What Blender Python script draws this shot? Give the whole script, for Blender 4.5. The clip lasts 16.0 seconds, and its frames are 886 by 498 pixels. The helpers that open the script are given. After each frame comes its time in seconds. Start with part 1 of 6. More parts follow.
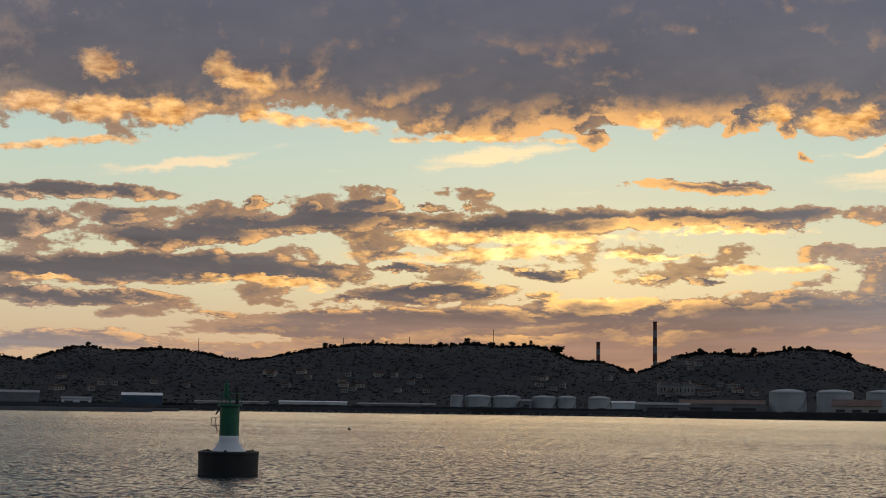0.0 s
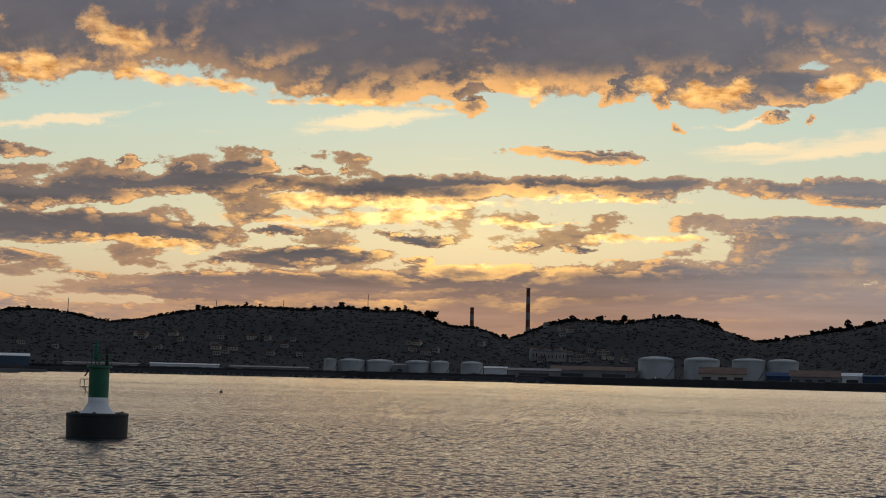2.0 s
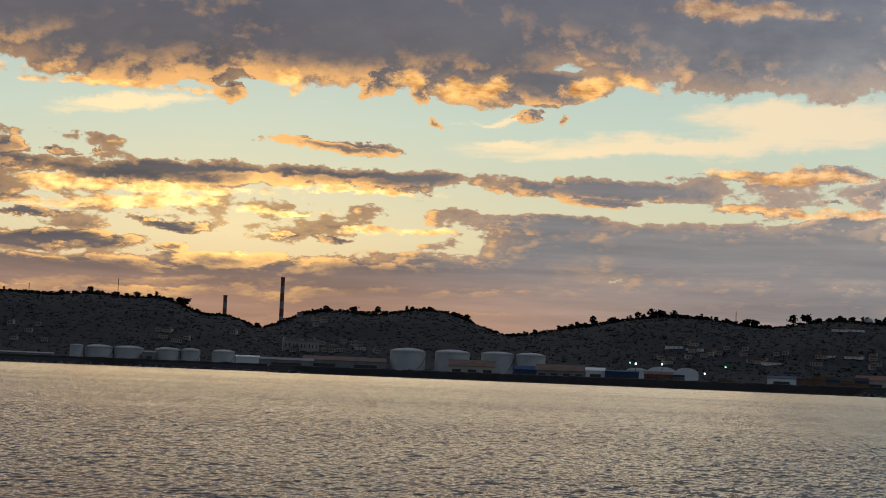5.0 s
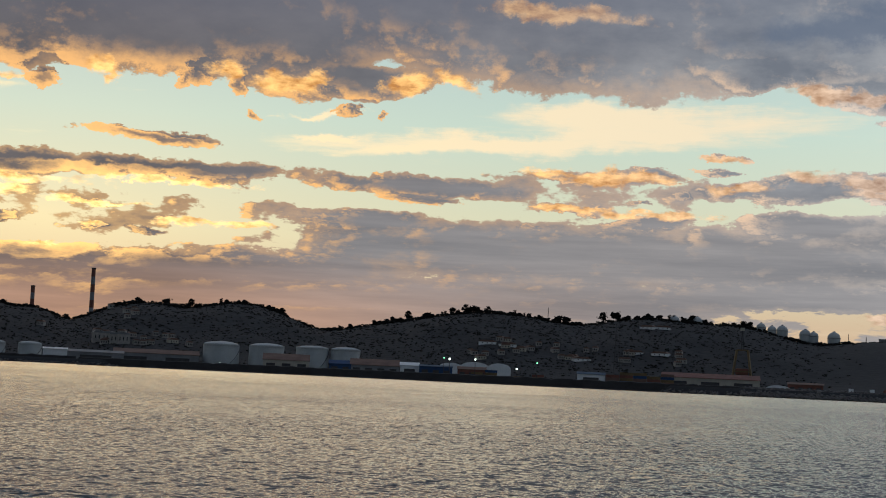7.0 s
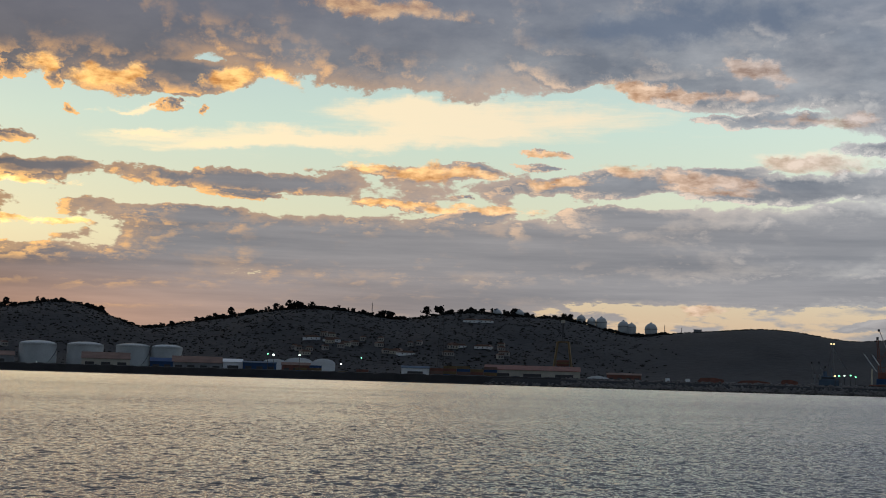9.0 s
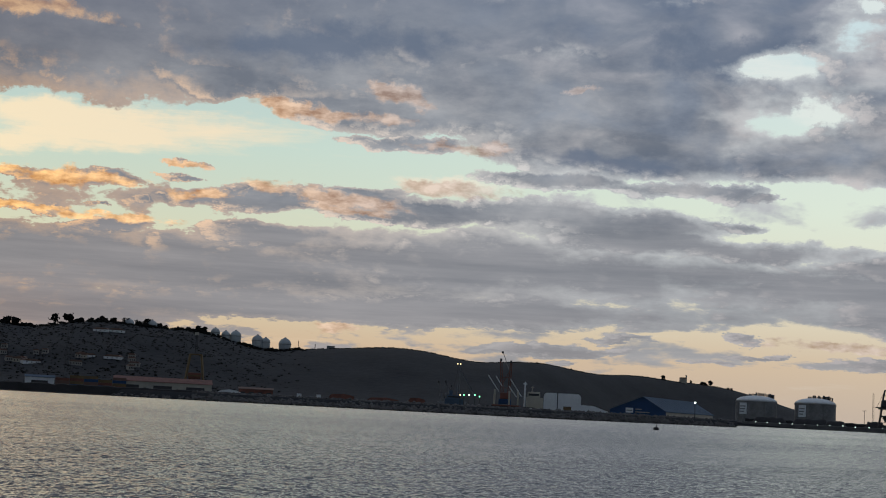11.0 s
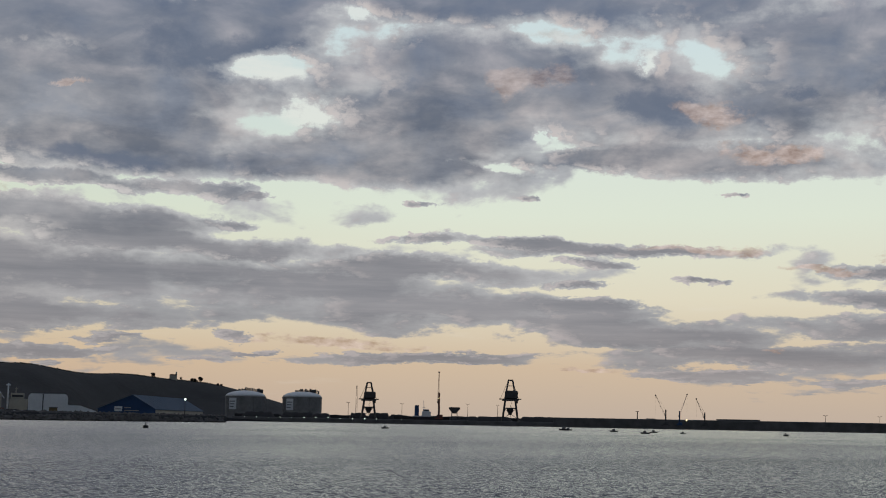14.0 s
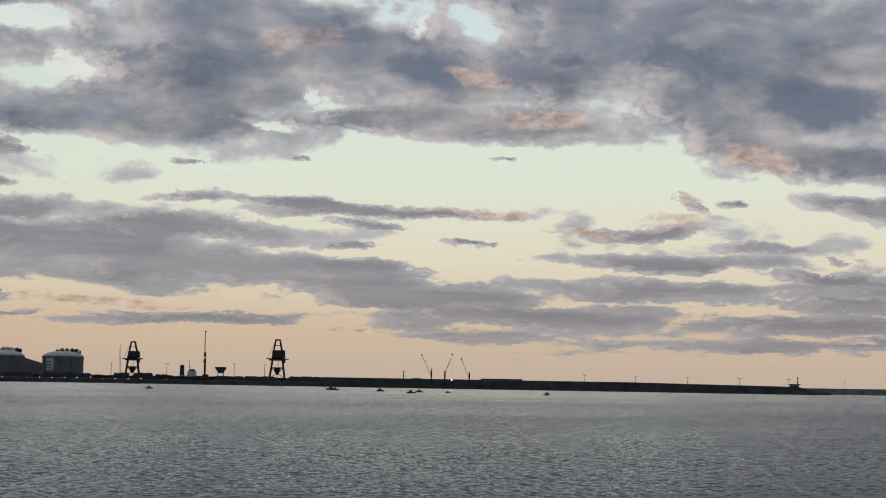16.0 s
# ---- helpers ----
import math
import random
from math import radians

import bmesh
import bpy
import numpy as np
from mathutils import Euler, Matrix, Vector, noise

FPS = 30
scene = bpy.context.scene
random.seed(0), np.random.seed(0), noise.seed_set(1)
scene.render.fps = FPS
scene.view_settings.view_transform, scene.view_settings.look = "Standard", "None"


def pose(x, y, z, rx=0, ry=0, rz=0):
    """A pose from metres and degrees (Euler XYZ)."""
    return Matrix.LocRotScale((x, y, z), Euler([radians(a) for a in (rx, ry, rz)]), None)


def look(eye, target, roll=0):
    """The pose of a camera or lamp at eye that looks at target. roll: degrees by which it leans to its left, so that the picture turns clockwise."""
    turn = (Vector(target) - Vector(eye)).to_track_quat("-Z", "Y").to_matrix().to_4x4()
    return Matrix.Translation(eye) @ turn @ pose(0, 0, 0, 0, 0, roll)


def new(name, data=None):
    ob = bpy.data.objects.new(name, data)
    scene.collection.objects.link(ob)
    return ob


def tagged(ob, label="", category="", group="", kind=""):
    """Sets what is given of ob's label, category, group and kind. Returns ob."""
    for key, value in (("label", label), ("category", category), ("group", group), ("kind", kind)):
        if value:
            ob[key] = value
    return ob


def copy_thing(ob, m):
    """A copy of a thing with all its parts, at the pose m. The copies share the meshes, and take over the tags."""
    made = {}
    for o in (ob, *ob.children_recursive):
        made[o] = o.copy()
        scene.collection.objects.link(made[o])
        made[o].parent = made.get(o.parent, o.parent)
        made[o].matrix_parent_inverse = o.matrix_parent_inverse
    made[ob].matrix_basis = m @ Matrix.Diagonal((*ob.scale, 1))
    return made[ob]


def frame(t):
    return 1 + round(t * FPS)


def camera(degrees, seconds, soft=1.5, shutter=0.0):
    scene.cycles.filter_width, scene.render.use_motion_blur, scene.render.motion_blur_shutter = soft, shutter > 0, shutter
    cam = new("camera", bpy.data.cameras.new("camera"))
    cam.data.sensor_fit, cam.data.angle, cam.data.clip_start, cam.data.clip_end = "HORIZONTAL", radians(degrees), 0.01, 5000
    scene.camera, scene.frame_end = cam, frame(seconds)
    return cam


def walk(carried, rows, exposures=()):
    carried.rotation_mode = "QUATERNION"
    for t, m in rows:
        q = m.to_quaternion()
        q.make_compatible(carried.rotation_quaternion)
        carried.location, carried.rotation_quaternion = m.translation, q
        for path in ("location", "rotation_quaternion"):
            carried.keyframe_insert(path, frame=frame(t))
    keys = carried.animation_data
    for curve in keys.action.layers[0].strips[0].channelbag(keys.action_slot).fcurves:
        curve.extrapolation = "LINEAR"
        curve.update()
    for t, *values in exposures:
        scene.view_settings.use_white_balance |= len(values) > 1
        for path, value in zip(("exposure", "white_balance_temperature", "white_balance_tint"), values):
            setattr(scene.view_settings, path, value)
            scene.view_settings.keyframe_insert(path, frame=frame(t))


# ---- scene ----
# The camera stands on a quay and pans to its right.
cam = camera(33.3, 16.0, soft=1.0)
EYE = 3.4
ROWS = [  # seconds, yaw, pitch, roll
    (0, -0.000, 6.237, 0.823),
    (0.5, -1.573, 5.556, 1.151),
    (1, -2.835, 5.283, 1.226),
    (1.5, -3.842, 5.138, 1.243),
    (2, -4.848, 4.955, 1.375),
    (2.5, -5.839, 4.861, 1.489),
    (3, -7.232, 4.840, 1.547),
    (3.5, -9.196, 4.873, 1.738),
    (4, -10.630, 4.925, 1.747),
    (4.5, -12.323, 4.866, 2.023),
    (5, -14.313, 4.869, 2.272),
    (7.5, -22.718, 4.883, 2.640),
    (8, -23.920, 4.787, 2.559),
    (10.5, -38.359, 5.713, 1.825),
    (11, -42.224, 6.130, 2.968),
    (11.5, -46.412, 6.961, 3.651),
    (12, -49.469, 7.064, 3.419),
    (12.5, -52.500, 6.780, 3.060),
    (13, -56.253, 6.687, 2.362),
    (13.5, -59.668, 6.730, 1.681),
    (14, -61.843, 6.690, 1.074),
    (14.5, -63.973, 6.486, 0.562),
    (15, -66.397, 5.969, 0.385),
    (15.5, -69.014, 5.417, 0.687),
    (16, -70.825, 5.304, 0.967),
]
walk(cam, [(t, pose(0, 0, EYE, 90 + pitch, 0, yaw) @ pose(0, 0, 0, 0, 0, roll)) for t, yaw, pitch, roll in ROWS],
     [(0, 0.0, 6500, 10), (5, 0.0, 6450, 9), (8, 0.14, 6200, 7), (10.5, 0.12, 6200, 8), (11.5, 0.0, 6200, 8), (13, 0.0, 6300, 9), (16, 0.0, 6450, 11)])

# ---------------------------------------------------------------- sky and sun
SUN_AZ, SUN_EL = 6.0, 5.5      # degrees clockwise from +y, degrees up


class Nodes:
    """Small helper to write node trees as expressions."""

    def __init__(self, tree):
        self.tree = tree

    def add(self, kind, **props):
        n = self.tree.nodes.new(kind)
        for k, v in props.items():
            setattr(n, k, v)
        return n

    def plug(self, socket, value):
        if isinstance(value, bpy.types.NodeSocket):
            self.tree.links.new(value, socket)
        elif value is not None:
            socket.default_value = value

    def math(self, op, a, b=None, c=None, clamp=False):
        n = self.add("ShaderNodeMath", operation=op, use_clamp=clamp)
        for s, v in zip(n.inputs, (a, b, c)):
            self.plug(s, v)
        return n.outputs[0]

    def vec(self, op, a, b=None):
        n = self.add("ShaderNodeVectorMath", operation=op)
        self.plug(n.inputs[0], a)
        if b is not None:
            self.plug(n.inputs[3 if op == "SCALE" else 1], b)
        return n.outputs["Value" if op in ("LENGTH", "DOT_PRODUCT") else "Vector"]

    def ramp(self, v, lo, hi, a=0.0, b=1.0, smooth=True):
        n = self.add("ShaderNodeMapRange", interpolation_type="SMOOTHSTEP" if smooth else "LINEAR")
        for s, x in zip(n.inputs, (v, lo, hi, a, b)):
            self.plug(s, x)
        return n.outputs[0]

    def mix(self, f, a, b, mode="MIX"):
        n = self.add("ShaderNodeMix", data_type="RGBA", blend_type=mode)
        for s, x in ((n.inputs[0], f), (n.inputs[6], a), (n.inputs[7], b)):
            self.plug(s, (*x, 1.0) if isinstance(x, tuple) and len(x) == 3 else x)
        return n.outputs[2]

    def noise(self, v, scale, detail=4.0, rough=0.55, out=0, distortion=0.0):
        n = self.add("ShaderNodeTexNoise")
        self.plug(n.inputs["Vector"], v)
        for k, x in (("Scale", scale), ("Detail", detail), ("Roughness", rough), ("Distortion", distortion)):
            n.inputs[k].default_value = x
        return n.outputs[out]

    def place(self, v, loc=(0, 0, 0), rot=(0, 0, 0), scale=(1, 1, 1), kind="POINT"):
        n = self.add("ShaderNodeMapping", vector_type=kind)
        for s, x in zip(n.inputs, (v, loc, rot, scale)):
            self.plug(s, x)
        return n.outputs[0]

    def colours(self, v, *stops):
        n = self.add("ShaderNodeValToRGB")
        e = n.color_ramp.elements
        while len(e) < len(stops):
            e.new(0.5)
        for k, (p, c) in zip(e, stops):
            k.position, k.color = p, (*c, 1.0)
        self.plug(n.inputs[0], v)
        return n.outputs[0]


def cloud_density():
    """Node group: how thick the cloud is at (azimuth, elevation) in degrees; and the high thin veils."""
    g = bpy.data.node_groups.new("cloud_density", "ShaderNodeTree")
    g.interface.new_socket("Place", in_out="INPUT", socket_type="NodeSocketVector")
    for s in ("Density", "Veil", "Dark", "Blaze"):
        g.interface.new_socket(s, in_out="OUTPUT", socket_type="NodeSocketFloat")
    n = Nodes(g)
    p = n.add("NodeGroupInput").outputs[0]
    # the layer lies flat over the sea, so its texture is pressed together towards the horizon
    pz = n.add("ShaderNodeSeparateXYZ")
    n.plug(pz.inputs[0], p)
    flat = n.math("MULTIPLY", n.math("LOGARITHM", n.math("ADD", n.math("MAXIMUM", pz.outputs[1], -2.0), 3.0), 2.718), 11.0)
    qv = n.add("ShaderNodeCombineXYZ")
    n.plug(qv.inputs[0], n.math("MULTIPLY", pz.outputs[0], 0.56))
    n.plug(qv.inputs[1], flat)
    q = qv.outputs[0]
    swirl = n.vec("SUBTRACT", n.noise(q, 0.55, 8.0, 0.70, out=1), (0.5, 0.5, 0.5))
    warped = n.vec("ADD", p, n.vec("MULTIPLY", swirl, (4.2, 1.5, 0.0)))
    chains = dict(cloud=None, veil=None, hole=None, dark=None, blaze=None, scatter=None)

    def bank(chain, az, el, wide, high, tilt):
        m = n.place(warped, (az, el, 0), (0, 0, radians(tilt)), (wide * 1.5, high * 1.5, 1), "TEXTURE")
        t = n.add("ShaderNodeTexGradient", gradient_type="SPHERICAL")
        n.plug(t.inputs[0], m)
        old = chains[chain]
        chains[chain] = t.outputs[1] if old is None else n.math("MAXIMUM", old, t.outputs[1])

    def clouds(*banks):
        for b in banks:
            bank("cloud", *b)

    def veils(*banks):
        for b in banks:
            bank("veil", *b)

    def holes(*banks):
        for b in banks:
            bank("hole", *b)

    def scatters(*banks):
        for b in banks:
            bank("scatter", *b)

    def darks(*banks):
        for b in banks:
            bank("dark", *b)

    # broken flakes that the hidden sun sets alight, under the band and along the deck's lower edge
    def blazes(*banks):
        for b in banks:
            bank("blaze", *b)

    # the deck and the heaps over the southern hills
    clouds((-11.1, 13.12, 7.7, 2.22, 4), (-0.4, 13.37, 6.0, 2.03, 1), (10.4, 13.06, 7.8, 1.78, -1), (5.6, 10.43, 0.6, 0.39, -9), (11.0, 10.80, 0.3, 0.29, -14), (13.2, 10.82, 0.4, 0.29, -15), (-0.2, 15.07, 21.1, 3.09, 2))
    clouds((-14.2, 8.05, 3.7, 0.31, 0), (-16.1, 6.79, 1.9, 0.54, -1), (-12.3, 7.00, 1.0, 0.43, 0), (-9.7, 6.52, 3.9, 0.43, 2), (-11.9, 5.22, 6.6, 0.58, 2), (-7.3, 5.21, 4.4, 0.43, 1), (-13.8, 4.11, 3.9, 0.31, 1), (-7.3, 7.85, 0.6, 0.29, -1), (-5.3, 7.68, 0.5, 0.46, -16), (-2.7, 7.79, 1.2, 0.39, 0), (-3.4, 7.28, 2.8, 0.39, 0), (0.8, 7.82, 0.3, 0.15, -6))
    clouds((-8.1, 3.66, 0.7, 0.17, -1), (-2.8, 4.36, 1.1, 0.14, 0), (0.3, 4.61, 2.1, 0.25, 2), (3.7, 4.49, 0.8, 0.12, -1), (-2.5, 3.73, 4.1, 0.27, 1), (-4.8, 3.04, 4.2, 0.27, 1), (-14.6, 2.38, 4.8, 0.35, 1), (-1.4, 5.49, 1.0, 0.14, 0), (3.8, 5.40, 1.7, 0.14, -2))
    veils((-10.0, 9.29, 3.2, 0.21, 10), (1.8, 9.77, 2.6, 0.27, 6), (16.0, 9.88, 1.0, 0.12, 2), (16.8, 9.10, 1.4, 0.17, 1))
    blazes((-8.1, 12.81, 1.2, 0.48, -35), (-13.5, 12.87, 1.0, 0.48, -7), (-13.5, 11.26, 4.5, 0.43, 1), (-5.1, 10.97, 2.7, 0.23, -3), (1.3, 10.47, 3.1, 0.17, 0), (8.0, 11.28, 0.6, 0.46, -2), (12.6, 11.34, 0.7, 0.46, 5), (15.2, 11.12, 1.0, 0.39, 0), (-14.8, 9.85, 2.3, 0.15, 5))
    blazes((2.4, 6.68, 4.5, 0.25, 1), (1.9, 6.06, 4.0, 0.31, 2), (7.9, 6.05, 1.5, 0.15, -1), (-6.7, 4.87, 3.9, 0.17, -0), (-15.1, 4.67, 1.8, 0.10, 2), (12.6, 5.45, 2.0, 0.12, 1), (6.2, 4.26, 0.7, 0.08, 2), (11.1, 6.98, 2.4, 0.10, -0), (7.8, 5.21, 0.4, 0.10, -2))
    # the long dark band, the flakes round the sun and the low bank
    clouds((10.3, 8.67, 2.1, 0.23, -1), (14.0, 9.85, 0.3, 0.23, 2), (17.5, 10.06, 0.3, 0.23, 2), (18.7, 9.92, 0.2, 0.19, 1), (5.9, 10.60, 0.6, 0.46, -10), (11.5, 10.98, 0.6, 0.39, -7), (13.3, 11.01, 0.4, 0.43, -18), (17.4, 11.36, 0.7, 0.48, -10), (26.0, 13.06, 8.6, 1.84, -2), (13.2, 12.94, 5.0, 1.84, 1))
    clouds((-4.8, 7.09, 5.8, 0.43, 3), (3.7, 7.25, 3.9, 0.43, 2), (11.8, 7.49, 4.5, 0.43, 2), (20.2, 7.28, 4.1, 0.39, -2), (20.6, 6.80, 1.5, 0.12, -2), (-2.3, 7.86, 0.6, 0.39, 5), (-0.7, 7.77, 0.7, 0.19, -1), (1.1, 7.82, 0.2, 0.15, 4))
    clouds((-1.9, 5.99, 0.9, 0.15, -0), (-1.3, 5.42, 1.4, 0.15, 2), (3.9, 5.34, 1.6, 0.17, -1), (8.1, 6.15, 0.4, 0.10, 2), (8.0, 5.12, 0.4, 0.17, -1), (10.3, 5.09, 0.8, 0.12, 1), (3.7, 4.44, 0.8, 0.19, -0), (-0.8, 4.55, 2.3, 0.35, 1))
    clouds((1.3, 3.56, 10.2, 0.50, 3), (12.6, 3.79, 7.9, 0.77, 3), (24.2, 4.93, 8.6, 1.12, -0), (18.1, 5.86, 2.8, 0.46, -1), (11.9, 2.82, 19.8, 0.87, 2), (11.9, 1.91, 19.8, 0.87, 2))
    veils((24.5, 9.15, 8.3, 0.43, 2), (26.9, 10.29, 3.7, 0.43, 1), (2.1, 9.73, 2.7, 0.29, 8), (16.6, 9.99, 1.3, 0.14, 4))
    # flakes and deck over the northern hills
    clouds((25.7, 8.05, 1.4, 0.23, -2), (29.0, 8.00, 1.8, 0.33, -3), (30.8, 7.27, 0.5, 0.15, 4), (33.5, 7.53, 1.9, 0.31, -2), (38.1, 7.85, 2.8, 0.41, -2), (39.2, 7.26, 1.9, 0.21, -1), (32.2, 8.74, 0.6, 0.15, -3), (31.9, 8.24, 0.5, 0.10, -4), (29.0, 7.05, 0.4, 0.08, 1), (26.4, 6.71, 1.4, 0.19, 0), (29.1, 6.21, 2.2, 0.23, 5), (24.5, 5.95, 0.7, 0.08, -2))
    clouds((34.6, 13.27, 7.7, 1.45, -1), (32.7, 11.91, 2.0, 0.58, -2), (37.7, 11.19, 2.5, 0.43, -2), (39.3, 10.09, 1.1, 0.19, -3), (24.8, 14.54, 20.2, 2.13, 2), (17.6, 11.25, 3.0, 0.68, 3))
    blazes((25.8, 14.05, 2.6, 0.35, -3), (15.6, 11.13, 0.8, 0.43, 1), (19.9, 11.27, 1.0, 0.46, -4), (8.4, 10.79, 0.4, 0.29, -9), (12.7, 11.33, 0.4, 0.39, -5), (37.6, 11.15, 2.7, 0.23, -4), (27.5, 8.00, 3.0, 0.27, -3), (37.5, 7.90, 2.8, 0.27, -6), (26.4, 6.71, 1.4, 0.15, 0), (32.2, 8.72, 0.6, 0.15, -2), (30.0, 6.53, 1.3, 0.17, -2))
    veils((22.1, 8.95, 5.8, 0.29, 4), (29.8, 10.08, 6.0, 0.70, 1), (37.7, 12.49, 2.5, 0.58, 3))
    darks((37.4, 13.79, 5.2, 0.77, 1))
    clouds((39.5, 14.06, 5.0, 1.26, 0), (33.0, 12.03, 3.0, 0.58, -1), (40.2, 11.25, 4.5, 0.62, 1), (48.2, 12.29, 6.8, 1.64, -0), (48.9, 10.02, 4.4, 0.87, -3), (40.7, 10.10, 1.9, 0.25, -0), (51.5, 8.65, 2.8, 0.35, -1), (46.2, 8.87, 2.7, 0.31, -2), (51.4, 14.88, 5.8, 1.35, -1))
    clouds((35.4, 7.63, 4.2, 0.39, 2), (45.8, 7.58, 5.3, 0.54, -1), (49.9, 6.77, 5.3, 0.66, -2), (53.4, 7.44, 1.6, 0.23, -4), (29.1, 6.19, 2.1, 0.27, 5), (35.2, 6.25, 3.2, 0.48, -1), (30.4, 4.97, 11.5, 1.16, 1), (47.6, 5.43, 10.1, 1.12, -1), (38.2, 3.73, 18.6, 0.58, 1), (25.7, 2.82, 7.1, 0.58, 2))
    clouds((49.2, 2.97, 1.6, 0.15, 1), (46.5, 2.41, 3.4, 0.29, 1), (46.9, 1.93, 0.5, 0.08, -1), (52.5, 2.24, 1.1, 0.12, 1), (53.7, 3.21, 0.6, 0.19, -5), (54.9, 2.60, 0.7, 0.12, 1))
    veils((28.7, 9.55, 6.6, 0.43, 4), (41.9, 8.58, 2.2, 0.35, -1))
    blazes((35.7, 11.28, 1.0, 0.27, -8), (41.9, 8.45, 2.2, 0.27, -3), (38.4, 7.44, 1.8, 0.15, -4), (29.7, 6.60, 1.8, 0.15, -1), (43.0, 10.05, 2.0, 0.19, -2), (39.8, 12.31, 0.6, 0.29, -16), (21.4, 11.32, 1.1, 0.29, -20), (32.9, 7.66, 1.2, 0.19, 0), (38.4, 2.97, 0.8, 0.15, -0))
    darks((53.1, 13.84, 4.3, 0.87, -0), (48.9, 9.76, 3.4, 0.48, -1))
    # the broken deck and the long bank over the northern shore
    clouds((41.6, 14.72, 7.8, 1.45, 6), (43.8, 12.12, 5.9, 1.16, 2), (49.3, 11.15, 5.1, 1.16, -3), (53.5, 15.09, 3.0, 1.16, 3), (57.6, 9.63, 4.5, 0.64, -3), (59.8, 10.32, 2.5, 0.77, -2), (65.0, 12.45, 5.3, 1.84, -1), (63.8, 16.29, 6.3, 0.97, -0), (52.3, 8.75, 2.0, 0.23, 0), (67.8, 10.10, 1.9, 0.50, -3), (46.7, 8.98, 2.5, 0.27, -1))
    clouds((61.1, 8.26, 0.6, 0.10, 2), (65.3, 8.62, 0.5, 0.10, -7), (37.7, 7.94, 2.8, 0.27, 4), (41.9, 7.54, 3.9, 0.43, 2), (49.0, 7.33, 5.5, 0.54, -0), (54.0, 6.48, 5.0, 0.58, -1), (61.0, 5.91, 5.4, 0.50, -3), (43.4, 5.43, 8.7, 1.32, -0), (56.2, 5.09, 6.9, 0.87, -1), (43.5, 3.67, 8.6, 0.46, 2))
    clouds((60.5, 4.18, 4.9, 0.48, 1), (66.8, 4.44, 3.7, 0.48, -2), (67.4, 3.72, 3.3, 0.48, -1), (60.4, 7.05, 0.7, 0.15, 2), (65.5, 6.91, 4.0, 0.25, -3), (67.5, 6.17, 1.5, 0.15, -1), (67.1, 5.32, 1.5, 0.15, -1), (53.9, 3.25, 0.4, 0.12, 0), (61.1, 2.42, 5.1, 0.23, 1))
    holes((54.2, 13.63, 1.8, 0.50, -10), (56.8, 11.85, 1.0, 0.50, -6), (58.4, 15.71, 1.0, 0.25, -9), (65.9, 11.15, 0.3, 0.25, -18), (61.5, 10.19, 0.5, 0.19, -27))
    veils((56.5, 12.62, 4.2, 0.87, -14), (58.5, 15.66, 1.3, 0.39, -9), (41.9, 8.46, 2.2, 0.29, -2))
    blazes((57.5, 3.04, 2.9, 0.21, -2), (38.4, 2.88, 0.8, 0.15, 1), (64.2, 13.14, 0.6, 0.54, -9), (40.2, 11.98, 1.1, 0.39, -14), (44.4, 10.15, 0.9, 0.19, -5), (67.8, 2.21, 1.3, 0.12, -2), (47.3, 12.37, 0.7, 0.12, 4), (65.9, 15.03, 1.3, 0.23, -5), (35.9, 11.11, 0.7, 0.29, -28))
    # the open sea side
    clouds((63.3, 13.92, 5.0, 1.16, 0), (58.7, 10.06, 5.3, 0.87, -3), (67.8, 12.38, 5.0, 1.74, -1), (72.2, 10.15, 5.0, 0.64, -2), (82.3, 13.55, 8.2, 1.84, -2), (84.5, 11.16, 6.2, 1.84, -4), (85.4, 8.72, 5.3, 0.87, -5), (87.2, 6.82, 2.8, 0.48, -5), (82.0, 7.11, 0.6, 0.15, -2), (61.2, 8.20, 0.5, 0.10, 1), (73.0, 8.74, 0.7, 0.10, -7), (54.0, 8.51, 0.9, 0.15, 2))
    clouds((61.2, 6.97, 1.5, 0.23, 0), (68.6, 6.69, 5.7, 0.27, 0), (59.9, 5.89, 6.2, 0.54, -0), (61.1, 4.42, 7.2, 0.87, -0), (67.5, 4.71, 2.6, 0.23, -3), (71.7, 5.46, 0.9, 0.10, -1), (78.8, 6.01, 2.0, 0.29, 6), (80.2, 7.03, 0.6, 0.25, -28), (79.8, 4.83, 4.5, 0.37, -1), (82.8, 5.37, 1.7, 0.27, -3), (85.4, 4.89, 0.5, 0.10, -3), (86.1, 4.26, 3.7, 0.19, -4))
    clouds((66.8, 3.93, 4.0, 0.39, -0), (70.7, 3.41, 4.5, 0.54, -0), (78.7, 3.73, 4.9, 0.54, -1), (86.6, 3.31, 4.1, 0.46, -2), (73.4, 2.68, 5.9, 0.43, 1), (85.5, 2.49, 5.1, 0.39, -1), (72.3, 1.94, 3.0, 0.27, -1), (61.0, 2.36, 4.9, 0.23, 0), (54.4, 2.57, 1.1, 0.12, 2), (82.2, 1.74, 8.0, 0.27, -0))
    holes((56.7, 11.69, 1.0, 0.46, -8), (69.9, 13.72, 0.6, 0.39, -59), (66.0, 11.14, 0.3, 0.23, -29), (63.8, 9.87, 1.8, 0.17, -9))
    veils((56.7, 11.69, 1.5, 0.68, -3), (70.0, 13.77, 0.8, 0.54, -45))
    darks((70.6, 12.22, 1.8, 0.93, -1), (66.2, 13.40, 0.8, 0.39, -1), (79.5, 9.83, 1.5, 0.50, -12), (75.3, 12.48, 0.6, 0.39, -5), (79.9, 12.39, 2.0, 0.77, -15), (85.1, 10.77, 2.8, 0.77, -4))
